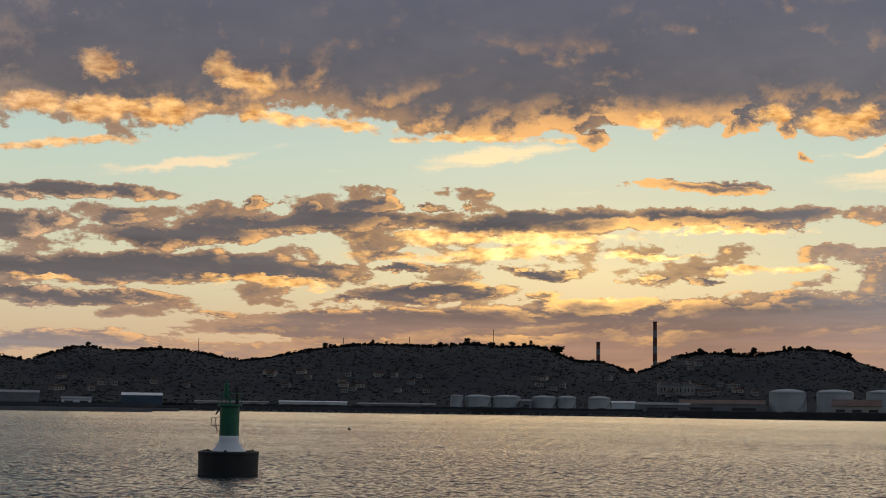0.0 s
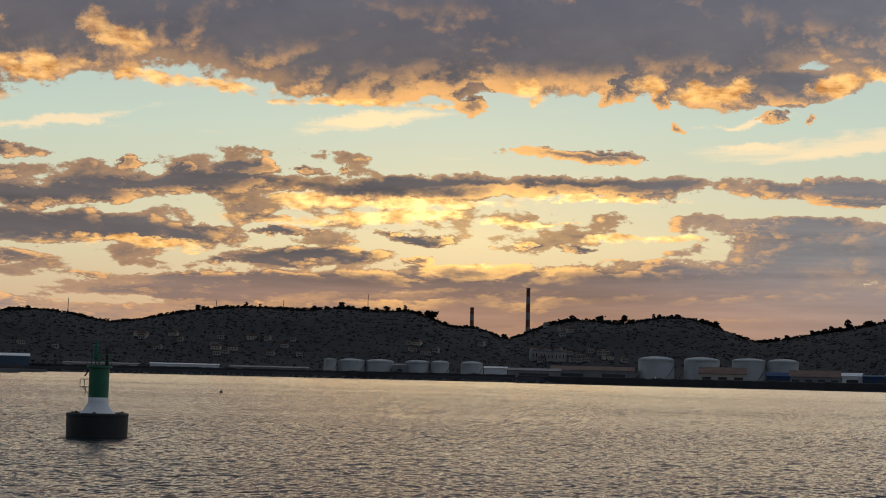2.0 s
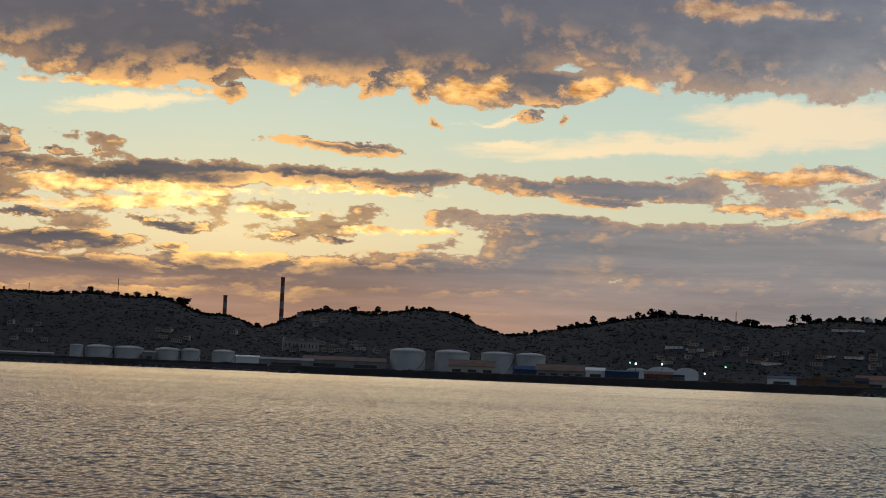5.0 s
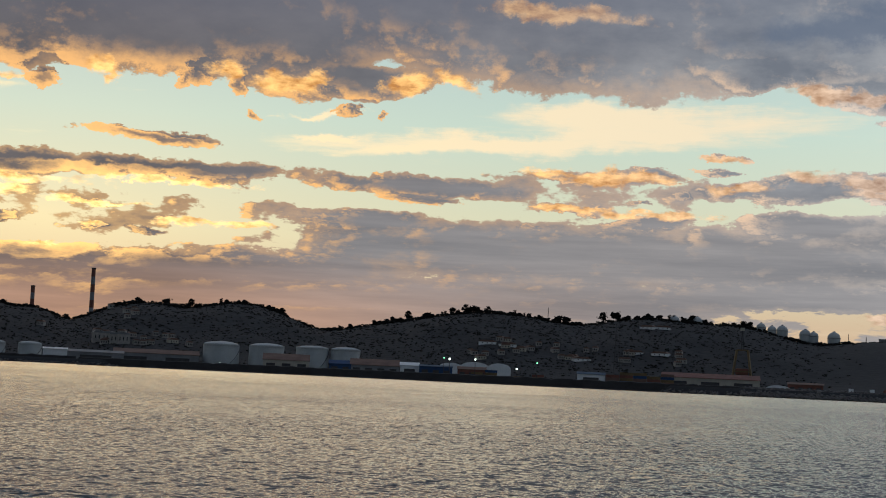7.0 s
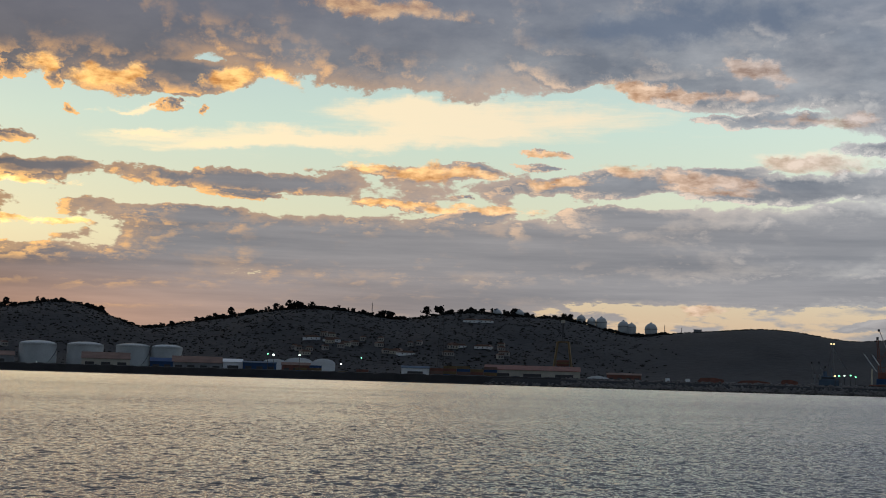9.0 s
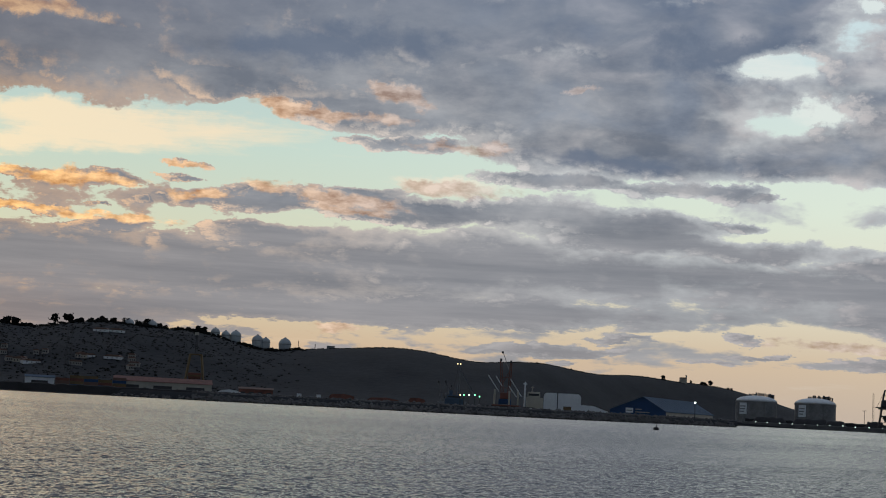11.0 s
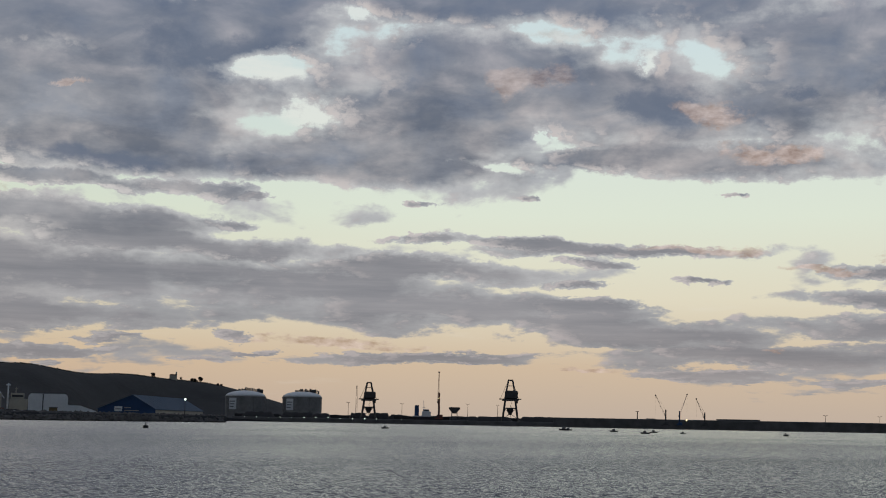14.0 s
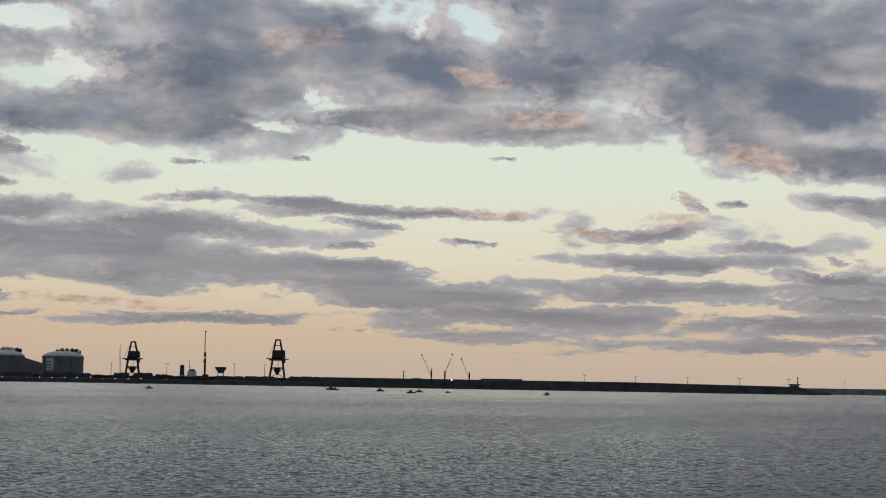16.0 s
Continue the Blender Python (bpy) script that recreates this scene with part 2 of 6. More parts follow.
    blazes((58.3, 2.91, 1.9, 0.17, -3), (65.2, 13.31, 1.7, 0.48, -1), (74.2, 10.43, 1.8, 0.35, -4), (82.5, 8.92, 1.5, 0.43, -13), (72.2, 11.98, 1.1, 0.39, -16), (79.6, 6.45, 1.1, 0.25, -5), (80.2, 7.35, 0.4, 0.17, -14), (71.8, 6.83, 2.6, 0.14, -2), (76.5, 5.94, 1.5, 0.10, -2), (74.7, 2.89, 0.6, 0.10, -1), (86.0, 1.86, 0.8, 0.15, -3))
    # broken shreds between the banks
    scatters((-9.3, 5.53, 7.2, 1.84, 1), (1.5, 6.16, 4.4, 1.06, 1), (8.5, 5.78, 3.0, 0.77, -1), (-3.0, 7.78, 4.5, 0.68, 1), (-2.9, 4.13, 6.4, 0.68, 1), (14.7, 5.89, 1.1, 0.48, -3), (27.2, 6.43, 3.5, 0.68, -1), (28.3, 7.36, 4.2, 0.77, -1))
    scatters((45.2, 2.42, 7.8, 0.68, 0), (59.0, 12.51, 8.1, 2.32, -9), (64.4, 5.98, 4.5, 0.97, -3), (52.8, 7.97, 6.0, 0.58, 0), (60.3, 10.23, 5.9, 1.35, -6), (80.3, 5.60, 5.3, 0.87, -2), (79.4, 1.94, 7.4, 0.58, 1))
    # beyond the view the deck goes on
    clouds((2.2, 12.1, 4.6, 1.35, 1), (10.0, 12.3, 4.6, 1.3, 0), (28.0, 16.9, 14.0, 1.5, 0), (48.0, 16.9, 14.0, 1.5, 0), (70.0, 17.2, 14.0, 1.5, 0), (-24.0, 13.0, 8.0, 2.5, 0), (92.0, 12.5, 8.0, 2.5, 0), (93.0, 4.0, 8.0, 1.0, 0), (-24.0, 4.5, 8.0, 1.0, 0))

    # overhead and behind, the broken deck goes on
    el = n.add("ShaderNodeSeparateXYZ")
    n.plug(el.inputs[0], p)
    patchy = n.noise(n.place(p, scale=(0.6, 1, 1)), 0.09, 3.0, 0.5)
    off_north = n.ramp(el.outputs[0], 88, 100)
    off_south = n.ramp(el.outputs[0], -20, -30)
    above = n.ramp(el.outputs[1], 15.0, 19.0)
    rest = n.math("MAXIMUM", n.math("MAXIMUM", off_north, off_south), above)
    rest = n.math("MULTIPLY", rest, n.ramp(patchy, 0.36, 0.62, 0.0, 0.75))
    field = n.math("MAXIMUM", n.math("MAXIMUM", chains["cloud"], rest), n.math("MINIMUM", n.math("MULTIPLY", chains["scatter"], 0.9), 0.24))
    field = n.math("SUBTRACT", field, n.math("MULTIPLY", chains["hole"], 0.42))
    lumps = n.noise(q, 0.75, 10.0, 0.60)
    soft_lumps = n.noise(q, 0.62, 7.0, 0.50, distortion=0.25)
    off_sun = n.ramp(el.outputs[0], 32, 52)
    fine = n.noise(q, 2.6, 5.0, 0.6)
    field = n.math("ADD", n.math("MINIMUM", field, 0.8), n.math("MULTIPLY", n.math("SUBTRACT", n.mix(off_sun, lumps, soft_lumps), 0.5), n.ramp(el.outputs[1], 9.0, 12.0, 1.15, 0.75)))
    thin = n.math("MULTIPLY", n.math("SUBTRACT", n.noise(n.place(p, scale=(0.5, 1.0, 1.0)), 0.38, 6.0, 0.54), 0.37), n.math("MULTIPLY", n.ramp(el.outputs[0], 30, 50, 0.0, 2.1), n.ramp(el.outputs[1], 8.5, 10.5)))
    field = n.math("ADD", field, thin)
    field = n.math("ADD", field, n.math("MULTIPLY", n.math("SUBTRACT", fine, 0.5), 0.16))
    wisp = n.noise(n.place(p, rot=(0, 0, radians(-5)), scale=(0.22, 1.7, 1)), 1.0, 8.0, 0.62)
    veil = n.math("ADD", chains["veil"], n.math("MULTIPLY", n.math("SUBTRACT", wisp, 0.5), 1.3))
    out = n.add("NodeGroupOutput")
    n.plug(out.inputs[0], field)
    n.plug(out.inputs[1], veil)
    n.plug(out.inputs[2], n.math("MINIMUM", n.math("ADD", chains["dark"], n.math("MULTIPLY", n.math("SUBTRACT", lumps, 0.5), 2.2)), n.math("MULTIPLY", chains["dark"], 3.0)))
    spark = n.noise(q, 1.25, 7.0, 0.60)
    n.plug(out.inputs[3], n.math("MINIMUM", n.math("ADD", chains["blaze"], n.math("MULTIPLY", n.math("SUBTRACT", spark, 0.53), 2.4)), n.math("MULTIPLY", chains["blaze"], 2.5)))
    return g


def make_world():
    world = bpy.data.worlds.new("evening_sky")
    scene.world = world
    world.use_nodes = True
    n = Nodes(world.node_tree)
    n.tree.nodes.clear()
    way = n.add("ShaderNodeTexCoord").outputs["Generated"]
    xyz = n.add("ShaderNodeSeparateXYZ")
    n.plug(xyz.inputs[0], n.vec("NORMALIZE", way))
    az = n.math("MULTIPLY", n.math("ARCTAN2", xyz.outputs[0], xyz.outputs[1]), 57.2958)
    el = n.math("MULTIPLY", n.math("ARCSINE", xyz.outputs[2]), 57.2958)
    place = n.add("ShaderNodeCombineXYZ")
    n.plug(place.inputs[0], az)
    n.plug(place.inputs[1], el)
    p = place.outputs[0]
    to_sun = n.vec("SUBTRACT", (SUN_AZ, SUN_EL, 0.0), p)
    far = n.vec("LENGTH", to_sun)
    step = n.vec("MULTIPLY", n.vec("NORMALIZE", to_sun), (0.55, 0.5, 0.0))
    shape = cloud_density()
    here, there = (n.add("ShaderNodeGroup", node_tree=shape) for _ in range(2))
    n.plug(here.inputs[0], p)
    n.plug(there.inputs[0], n.vec("ADD", p, step))
    density, veil, dark, blaze = here.outputs
    glow = n.math("POWER", 2.718, n.math("DIVIDE", n.vec("LENGTH", n.vec("MULTIPLY", to_sun, (0.5, 1.25, 0.0))), -3.2))
    warm = n.math("POWER", 2.718, n.math("DIVIDE", far, -26.0))

    # clear air: peach at the horizon, pale green higher up, blue overhead
    up = n.math("DIVIDE", el, 40.0, clamp=True)
    clear = n.colours(up, (0.0, (0.50, 0.33, 0.24)), (0.055, (0.60, 0.43, 0.28)), (0.13, (0.66, 0.62, 0.42)), (0.24, (0.52, 0.63, 0.54)), (0.40, (0.36, 0.48, 0.54)), (1.0, (0.13, 0.20, 0.32)))
    north = n.colours(up, (0.0, (0.52, 0.42, 0.34)), (0.055, (0.62, 0.48, 0.34)), (0.12, (0.74, 0.68, 0.52)), (0.20, (0.72, 0.77, 0.64)), (0.36, (0.62, 0.72, 0.72)), (1.0, (0.16, 0.24, 0.38)))
    clear = n.mix(n.ramp(az, 25, 65), clear, north)
    sky = n.add("ShaderNodeTexSky", sky_type="NISHITA", sun_disc=False, sun_elevation=radians(SUN_EL), sun_rotation=radians(SUN_AZ), altitude=5.0, air_density=1.5, dust_density=2.0)
    clear = n.mix(1.0, clear, n.mix(1.0, sky.outputs[0], (0.003, 0.003, 0.003), "MULTIPLY"), "ADD")
    clear = n.mix(glow, clear, n.mix(1.0, clear, (0.15, 0.085, 0.0), "ADD"))

    # high thin veils, lit through
    veil_a = n.math("MULTIPLY", n.ramp(veil, 0.12, 0.75, 0.0, 0.92), n.ramp(az, 50, 58, 1.0, 0.6))
    veil_c = n.mix(glow, n.mix(n.ramp(az, 55, 35), (0.80, 0.79, 0.72), n.mix(warm, (0.80, 0.68, 0.54), (1.08, 0.82, 0.45))), (1.6, 1.15, 0.55))
    clear = n.mix(veil_a, clear, veil_c)

    # clouds: grey in their thickness, lit at the edges that face the sun
    alpha = n.ramp(density, 0.215, n.ramp(az, 30, 55, 0.285, 0.38))
    thick = n.ramp(density, 0.26, n.ramp(az, 30, 55, 0.54, 0.72))
    grey = n.mix(n.ramp(az, 5, 42), (0.140, 0.124, 0.124), (0.255, 0.262, 0.280))
    mottle = n.colours(n.noise(n.place(p, scale=(0.5, 1.1, 1)), 0.5, 6.0, 0.6), (0.33, (0.64, 0.68, 0.74)), (0.67, (1.50, 1.45, 1.38)))
    grey = n.mix(n.math("MULTIPLY", n.ramp(el, 4.5, 9.5, 0.42, 1.0), n.ramp(az, 12, 42, 0.38, 1.0)), grey, n.mix(1.0, grey, mottle, "MULTIPLY"))
    grey = n.mix(n.ramp(el, 10, 17, 0.0, 0.75), grey, n.mix(n.ramp(az, 20, 50), (0.118, 0.128, 0.178), (0.185, 0.215, 0.275)))
    grey = n.mix(n.math("MULTIPLY", n.ramp(el, 8.2, 5.8), n.ramp(az, 10, 20)), grey, n.mix(n.ramp(az, 25, 50), (0.255, 0.240, 0.240), (0.262, 0.262, 0.276)))
    lobes = n.colours(n.noise(n.place(p, scale=(0.55, 1.0, 1)), 0.55, 5.0, 0.5, distortion=0.6), (0.34, (0.74, 0.80, 0.90)), (0.50, (0.98, 0.98, 1.0)), (0.68, (1.50, 1.38, 1.30)))
    grey = n.mix(n.math("MULTIPLY", n.ramp(el, 7.0, 10.0), n.ramp(az, 35, 52)), grey, n.mix(1.0, grey, lobes, "MULTIPLY"))
    streaks = n.colours(n.noise(n.place(p, rot=(0, 0, radians(2)), scale=(0.10, 1.3, 1)), 0.9, 6.0, 0.6), (0.34, (0.82, 0.83, 0.85)), (0.66, (1.20, 1.17, 1.15)))
    low = n.ramp(el, 5.0, 1.5)
    grey = n.mix(low, grey, n.mix(n.ramp(far, 30.0, 4.0), (0.285, 0.268, 0.268), (0.44, 0.255, 0.170)))
    grey = n.mix(n.ramp(el, 9.0, 7.0), grey, n.mix(1.0, grey, streaks, "MULTIPLY"))
    grey = n.mix(n.ramp(dark, 0.15, 0.75, 0.0, 0.8), grey, (0.125, 0.155, 0.215))
    rim = n.mix(n.ramp(far, 45.0, 12.0), (0.68, 0.68, 0.66), (0.92, 0.48, 0.18))
    rim = n.mix(n.math("POWER", glow, 1.5), rim, (1.9, 1.1, 0.34))
    edge = n.math("SUBTRACT", 1.0, thick)
    facing = n.ramp(n.math("SUBTRACT", density, there.outputs[0]), 0.03, 0.28)
    lit = n.math("MAXIMUM", n.math("MULTIPLY", edge, n.ramp(az, 25, 50, 0.32, 0.58)), n.math("MULTIPLY", facing, n.ramp(density, 0.95, 0.35)))
    lit = n.math("MULTIPLY", lit, n.math("MAXIMUM", n.ramp(el, 2.5, 7.0, 0.3, 1.0), n.ramp(az, 25, 12)))
    body = n.mix(lit, grey, rim)
    # flanks turned to the sunset blush on the far side of the sky
    body = n.mix(n.math("MULTIPLY", n.math("MULTIPLY", facing, n.ramp(density, 1.1, 0.45)), n.ramp(az, 35, 60, 0.0, 0.55)), body, (0.50, 0.42, 0.40))
    air = n.mix(alpha, clear, body)
    sunward = n.ramp(far, 40.0, 14.0)
    fire = n.mix(sunward, (0.60, 0.47, 0.42), (1.10, 0.58, 0.19))
    fire = n.mix(glow, fire, (2.3, 1.6, 0.62))
    fire = n.mix(1.0, fire, n.colours(n.noise(n.place(p, scale=(0.7, 1.5, 1)), 1.6, 6.0, 0.6), (0.34, (0.50, 0.38, 0.28)), (0.62, (1.20, 1.22, 1.20))), "MULTIPLY")
    air = n.mix(n.math("MULTIPLY", n.ramp(blaze, 0.06, 0.62, 0.0, 0.9), n.math("MULTIPLY", n.ramp(az, 28, 50, 1.0, 0.7), n.ramp(el, 14.0, 11.0, 0.5, 1.0))), air, fire)
    # the sky darkens away from the sunset
    away = n.vec("DOT_PRODUCT", n.vec("NORMALIZE", way), (math.sin(radians(SUN_AZ)), math.cos(radians(SUN_AZ)), 0.0))
    air = n.mix(n.ramp(away, 0.05, -0.7), air, n.mix(1.0, air, (0.50, 0.55, 0.62), "MULTIPLY"))
    # below the horizon: the dim sea haze
    air = n.mix(n.ramp(el, 0.0, -1.0), air, (0.10, 0.10, 0.11))
    bg = n.add("ShaderNodeBackground")
    n.plug(bg.inputs[0], air)
    bg.inputs[1].default_value = 1.0
    n.plug(n.add("ShaderNodeOutputWorld").inputs[0], bg.outputs[0])


make_world()
sun = new("sun", bpy.data.lights.new("sun", "SUN"))
sun.data.energy, sun.data.angle, sun.data.color = 0.12, radians(40), (1.0, 0.66, 0.38)
sun.matrix_world = look((0, 0, 0), (-math.sin(radians(SUN_AZ)), -math.cos(radians(SUN_AZ)), -math.tan(radians(SUN_EL))))

# ---------------------------------------------------------------- materials


def material(name, base, rough=0.7, metal=0.0, vary=0.25, scale=0.5, second=None, bump=0.0, bump_scale=None, random_tone=0.0):
    """Painted, stone or leafy surface: two scales of tone, grain in the relief."""
    m = bpy.data.materials.new(name)
    m.use_nodes = True
    n = Nodes(m.node_tree)
    b = n.tree.nodes["Principled BSDF"]
    at = n.add("ShaderNodeTexCoord").outputs["Object"]
    coarse, grain = n.noise(at, scale, 3.0), n.noise(at, scale * 9.0, 5.0, 0.65)
    f = n.math("ADD", n.math("MULTIPLY", coarse, 0.6), n.math("MULTIPLY", grain, 0.4))
    dark = tuple(c * (1 - vary) for c in base)
    light = second or tuple(min(1.0, c * (1 + vary)) for c in base)
    col = n.colours(n.ramp(f, 0.36, 0.64, smooth=False), (0.0, dark), (1.0, light))
    if random_tone:
        r = n.add("ShaderNodeObjectInfo").outputs["Random"]
        col = n.mix(1.0, col, n.colours(r, (0.0, (1 - random_tone,) * 3), (1.0, (1 + random_tone,) * 3)), "MULTIPLY")
    n.plug(b.inputs["Base Color"], col)
    n.plug(b.inputs["Roughness"], n.ramp(grain, 0.3, 0.7, max(0.05, rough - 0.1), min(1.0, rough + 0.1)))
    b.inputs["Metallic"].default_value = metal
    if bump:
        k = n.add("ShaderNodeBump")
        k.inputs["Strength"].default_value, k.inputs["Distance"].default_value = 0.6, bump
        n.plug(k.inputs["Height"], n.noise(at, bump_scale or scale * 6, 5.0, 0.6))
        n.plug(b.inputs["Normal"], k.outputs[0])
    return m


def lamp_material(name, colour, strength):
    m = bpy.data.materials.new(name)
    m.use_nodes = True
    b = m.node_tree.nodes["Principled BSDF"]
    b.inputs["Base Color"].default_value = (*colour, 1)
    b.inputs["Emission Color"].default_value = (*colour, 1)
    b.inputs["Emission Strength"].default_value = strength
    return m


def leaf_material():
    """Dull dark foliage that lets a little light through."""
    m = material("leaves", (0.027, 0.028, 0.026), 0.95, scale=0.012, vary=0.3)
    n = Nodes(m.node_tree)
    b = n.tree.nodes["Principled BSDF"]
    b.inputs["Specular IOR Level"].default_value = 0.15
    t = n.add("ShaderNodeBsdfTranslucent")
    t.inputs[0].default_value = (0.030, 0.031, 0.024, 1)
    mix = n.add("ShaderNodeMixShader")
    mix.inputs[0].default_value = 0.45
    n.plug(mix.inputs[1], b.outputs[0])
    n.plug(mix.inputs[2], t.outputs[0])
    n.plug(n.tree.nodes["Material Output"].inputs[0], mix.outputs[0])
    return m


def water_material():
    m = bpy.data.materials.new("sea_water")
    m.use_nodes = True
    n = Nodes(m.node_tree)
    b = n.tree.nodes["Principled BSDF"]
    at = n.add("ShaderNodeNewGeometry").outputs["Position"]
    gust = n.noise(n.place(at, scale=(0.6, 1.4, 1)), 0.012, 3.0)
    n.plug(b.inputs["Base Color"], n.colours(gust, (0.3, (0.012, 0.020, 0.024)), (0.7, (0.020, 0.030, 0.032))))
    b.inputs["IOR"].default_value = 1.333
    n.plug(b.inputs["Roughness"], n.ramp(gust, 0.3, 0.7, 0.03, 0.07))
    # wave slopes at three sizes: ripples, chop and swell
    def slopes(scale, turn, stretch, amount, detail):
        v = n.noise(n.place(n.place(at, rot=(0, 0, turn)), scale=stretch), scale, detail, 0.6, out=1)
        return n.vec("SCALE", n.vec("MULTIPLY", n.vec("SUBTRACT", v, (0.5, 0.5, 0.5)), (1.0, 1.0, 0.0)), amount)

    wave = n.vec("ADD", slopes(3.2, 0.52, (1.0, 0.62, 1.0), 2.05, 3.0), slopes(1.15, 0.75, (1.0, 0.62, 1.0), 1.35, 3.0))
    wave = n.vec("ADD", wave, slopes(0.2, 0.6, (0.9, 0.7, 1.0), 0.55, 3.0))
    # slopes also fade with distance from the camera's spot to fit its view
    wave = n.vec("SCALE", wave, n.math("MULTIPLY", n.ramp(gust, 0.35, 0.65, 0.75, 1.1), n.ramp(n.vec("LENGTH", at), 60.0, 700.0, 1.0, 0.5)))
    # steeper along the wind than across it, on a bearing fitted to the view
    wind, across = (math.sin(radians(125)), math.cos(radians(125)), 0.0), (math.cos(radians(125)), -math.sin(radians(125)), 0.0)
    wave = n.vec("ADD", n.vec("SCALE", wind, n.math("MULTIPLY", n.vec("DOT_PRODUCT", wave, wind), 1.15)), n.vec("SCALE", across, n.math("MULTIPLY", n.vec("DOT_PRODUCT", wave, across), 0.5)))
    # facet normals are tipped towards the camera's spot to fit its grazing view
    to_camera = n.vec("NORMALIZE", n.vec("MULTIPLY", at, (-1.0, -1.0, 0.0)))
    lean = n.vec("DOT_PRODUCT", wave, to_camera)
    wave = n.vec("ADD", wave, n.vec("SCALE", to_camera, n.math("SUBTRACT", n.math("ADD", n.math("MULTIPLY", n.math("ABSOLUTE", lean), 0.85), 0.040), lean)))
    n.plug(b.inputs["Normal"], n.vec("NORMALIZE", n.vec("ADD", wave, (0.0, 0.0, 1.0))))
    return m


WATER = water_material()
EARTH = material("earth", (0.09, 0.08, 0.06), 0.95, scale=0.02, vary=0.4)
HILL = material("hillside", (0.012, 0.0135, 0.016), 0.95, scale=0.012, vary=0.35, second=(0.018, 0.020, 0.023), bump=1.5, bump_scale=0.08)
TANKPAINT = material("tank_paint", (0.44, 0.47, 0.47), 0.6, scale=0.06, vary=0.14)
LEAF = leaf_material()
BARK = material("bark", (0.12, 0.09, 0.065), 0.9, scale=1.0)
CONCRETE = material("concrete", (0.24, 0.235, 0.225), 0.9, scale=0.08, vary=0.3)
ROCK = material("armour_rock", (0.16, 0.15, 0.14), 0.95, scale=0.15, vary=0.4, random_tone=0.3)
WHITE = material("white_paint", (0.74, 0.76, 0.76), 0.5, scale=0.05, vary=0.10)
PLASTER = material("dull_plaster", (0.34, 0.32, 0.29), 0.9, scale=0.1, vary=0.3)
CREAM = material("cream_paint", (0.42, 0.39, 0.32), 0.6, scale=0.1, vary=0.15)
GREEN = material("green_paint", (0.010, 0.13, 0.065), 0.45, scale=1.2, vary=0.25)
BLACK = material("black_paint", (0.014, 0.014, 0.015), 0.6, scale=1.5, vary=0.4)
STEEL = material("dark_steel", (0.05, 0.048, 0.05), 0.6, scale=0.3, vary=0.3)
RUST = material("rust_red_paint", (0.17, 0.065, 0.045), 0.7, scale=0.2, vary=0.3)
BLUE = material("blue_cladding", (0.022, 0.06, 0.15), 0.85, scale=0.1, vary=0.2)
DARKSTONE = material("dark_stone", (0.085, 0.083, 0.080), 0.9, scale=0.06, vary=0.35)
PALEBLUE = material("pale_blue_roof", (0.07, 0.11, 0.16), 0.9, scale=0.1, vary=0.15)
TILEROOF = material("rust_brown_roof", (0.17, 0.105, 0.08), 0.85, scale=0.1, vary=0.25)
GREYCLAD = material("grey_cladding", (0.20, 0.205, 0.21), 0.6, scale=0.1, vary=0.2)
YELLOW = material("yellow_paint", (0.15, 0.10, 0.04), 0.6, scale=0.3, vary=0.25)
BRICKRED = material("red_white_stack", (0.22, 0.12, 0.10), 0.85, scale=0.05, vary=0.2)
COAL = material("coal", (0.022, 0.021, 0.022), 0.9, scale=0.08, vary=0.4, bump=0.6, bump_scale=0.4)
GLASS = material("dark_glass", (0.02, 0.025, 0.03), 0.1, scale=0.5)
LAMP_WHITE = lamp_material("lamp_white", (0.85, 1.0, 0.85), 3.0)
LAMP_GREEN = lamp_material("lamp_green", (0.25, 1.0, 0.45), 3.0)
LAMP_AMBER = lamp_material("lamp_amber", (1.0, 0.75, 0.35), 3.0)

# ---------------------------------------------------------------- helpers for building


# bearings and elevations further down are set to fit the camera's view
def polar(az, d, z=0.0):
    """A place by bearing from the camera: degrees clockwise from +y, metres off, metres up."""
    return Vector((d * math.sin(radians(az)), d * math.cos(radians(az)), z))


def facing(az, d, z=0.0, turn=0.0):
    """A pose at that place whose -y side looks back at the camera."""
    return Matrix.Translation(polar(az, d, z)) @ pose(0, 0, 0, 0, 0, -az + turn)


def deg(d, a):
    """Metres across a degrees at the distance d."""
    return d * radians(a)


def mesh_of(name, bm, *mats, smooth=False):
    me = bpy.data.meshes.new(name)
    for f in bm.faces:
        f.smooth = smooth
    bm.to_mesh(me)
    bm.free()
    for m in mats:
        me.materials.append(m)
    return me


def thing(name, m, label, category, group="", kind=""):
    ob = new(name)
    ob.empty_display_size = 0.2
    ob.matrix_world = m
    return tagged(ob, label, category, group, kind)


def part(name, bm, mat, parent, label="", smooth=False):
    ob = new(name, mesh_of(name, bm, *(mat if isinstance(mat, tuple) else (mat,)), smooth=smooth))
    ob.parent = parent
    if label:
        tagged(ob, label)
    return ob


def box(bm, x0, x1, y0, y1, z0, z1, bevel=0.0):
    made = bmesh.ops.create_cube(bm, size=1.0, matrix=Matrix.LocRotScale(((x0 + x1) / 2, (y0 + y1) / 2, (z0 + z1) / 2), None, (x1 - x0, y1 - y0, z1 - z0)))
    if bevel:
        edges = {e for v in made["verts"] for e in v.link_edges}
        bmesh.ops.bevel(bm, geom=list(edges), offset=bevel, segments=1, affect="EDGES")
    return bm


def boxes(*sizes, bevel=0.0):
    bm = bmesh.new()
    for s in sizes:
        box(bm, *s, bevel=bevel)
    return bm


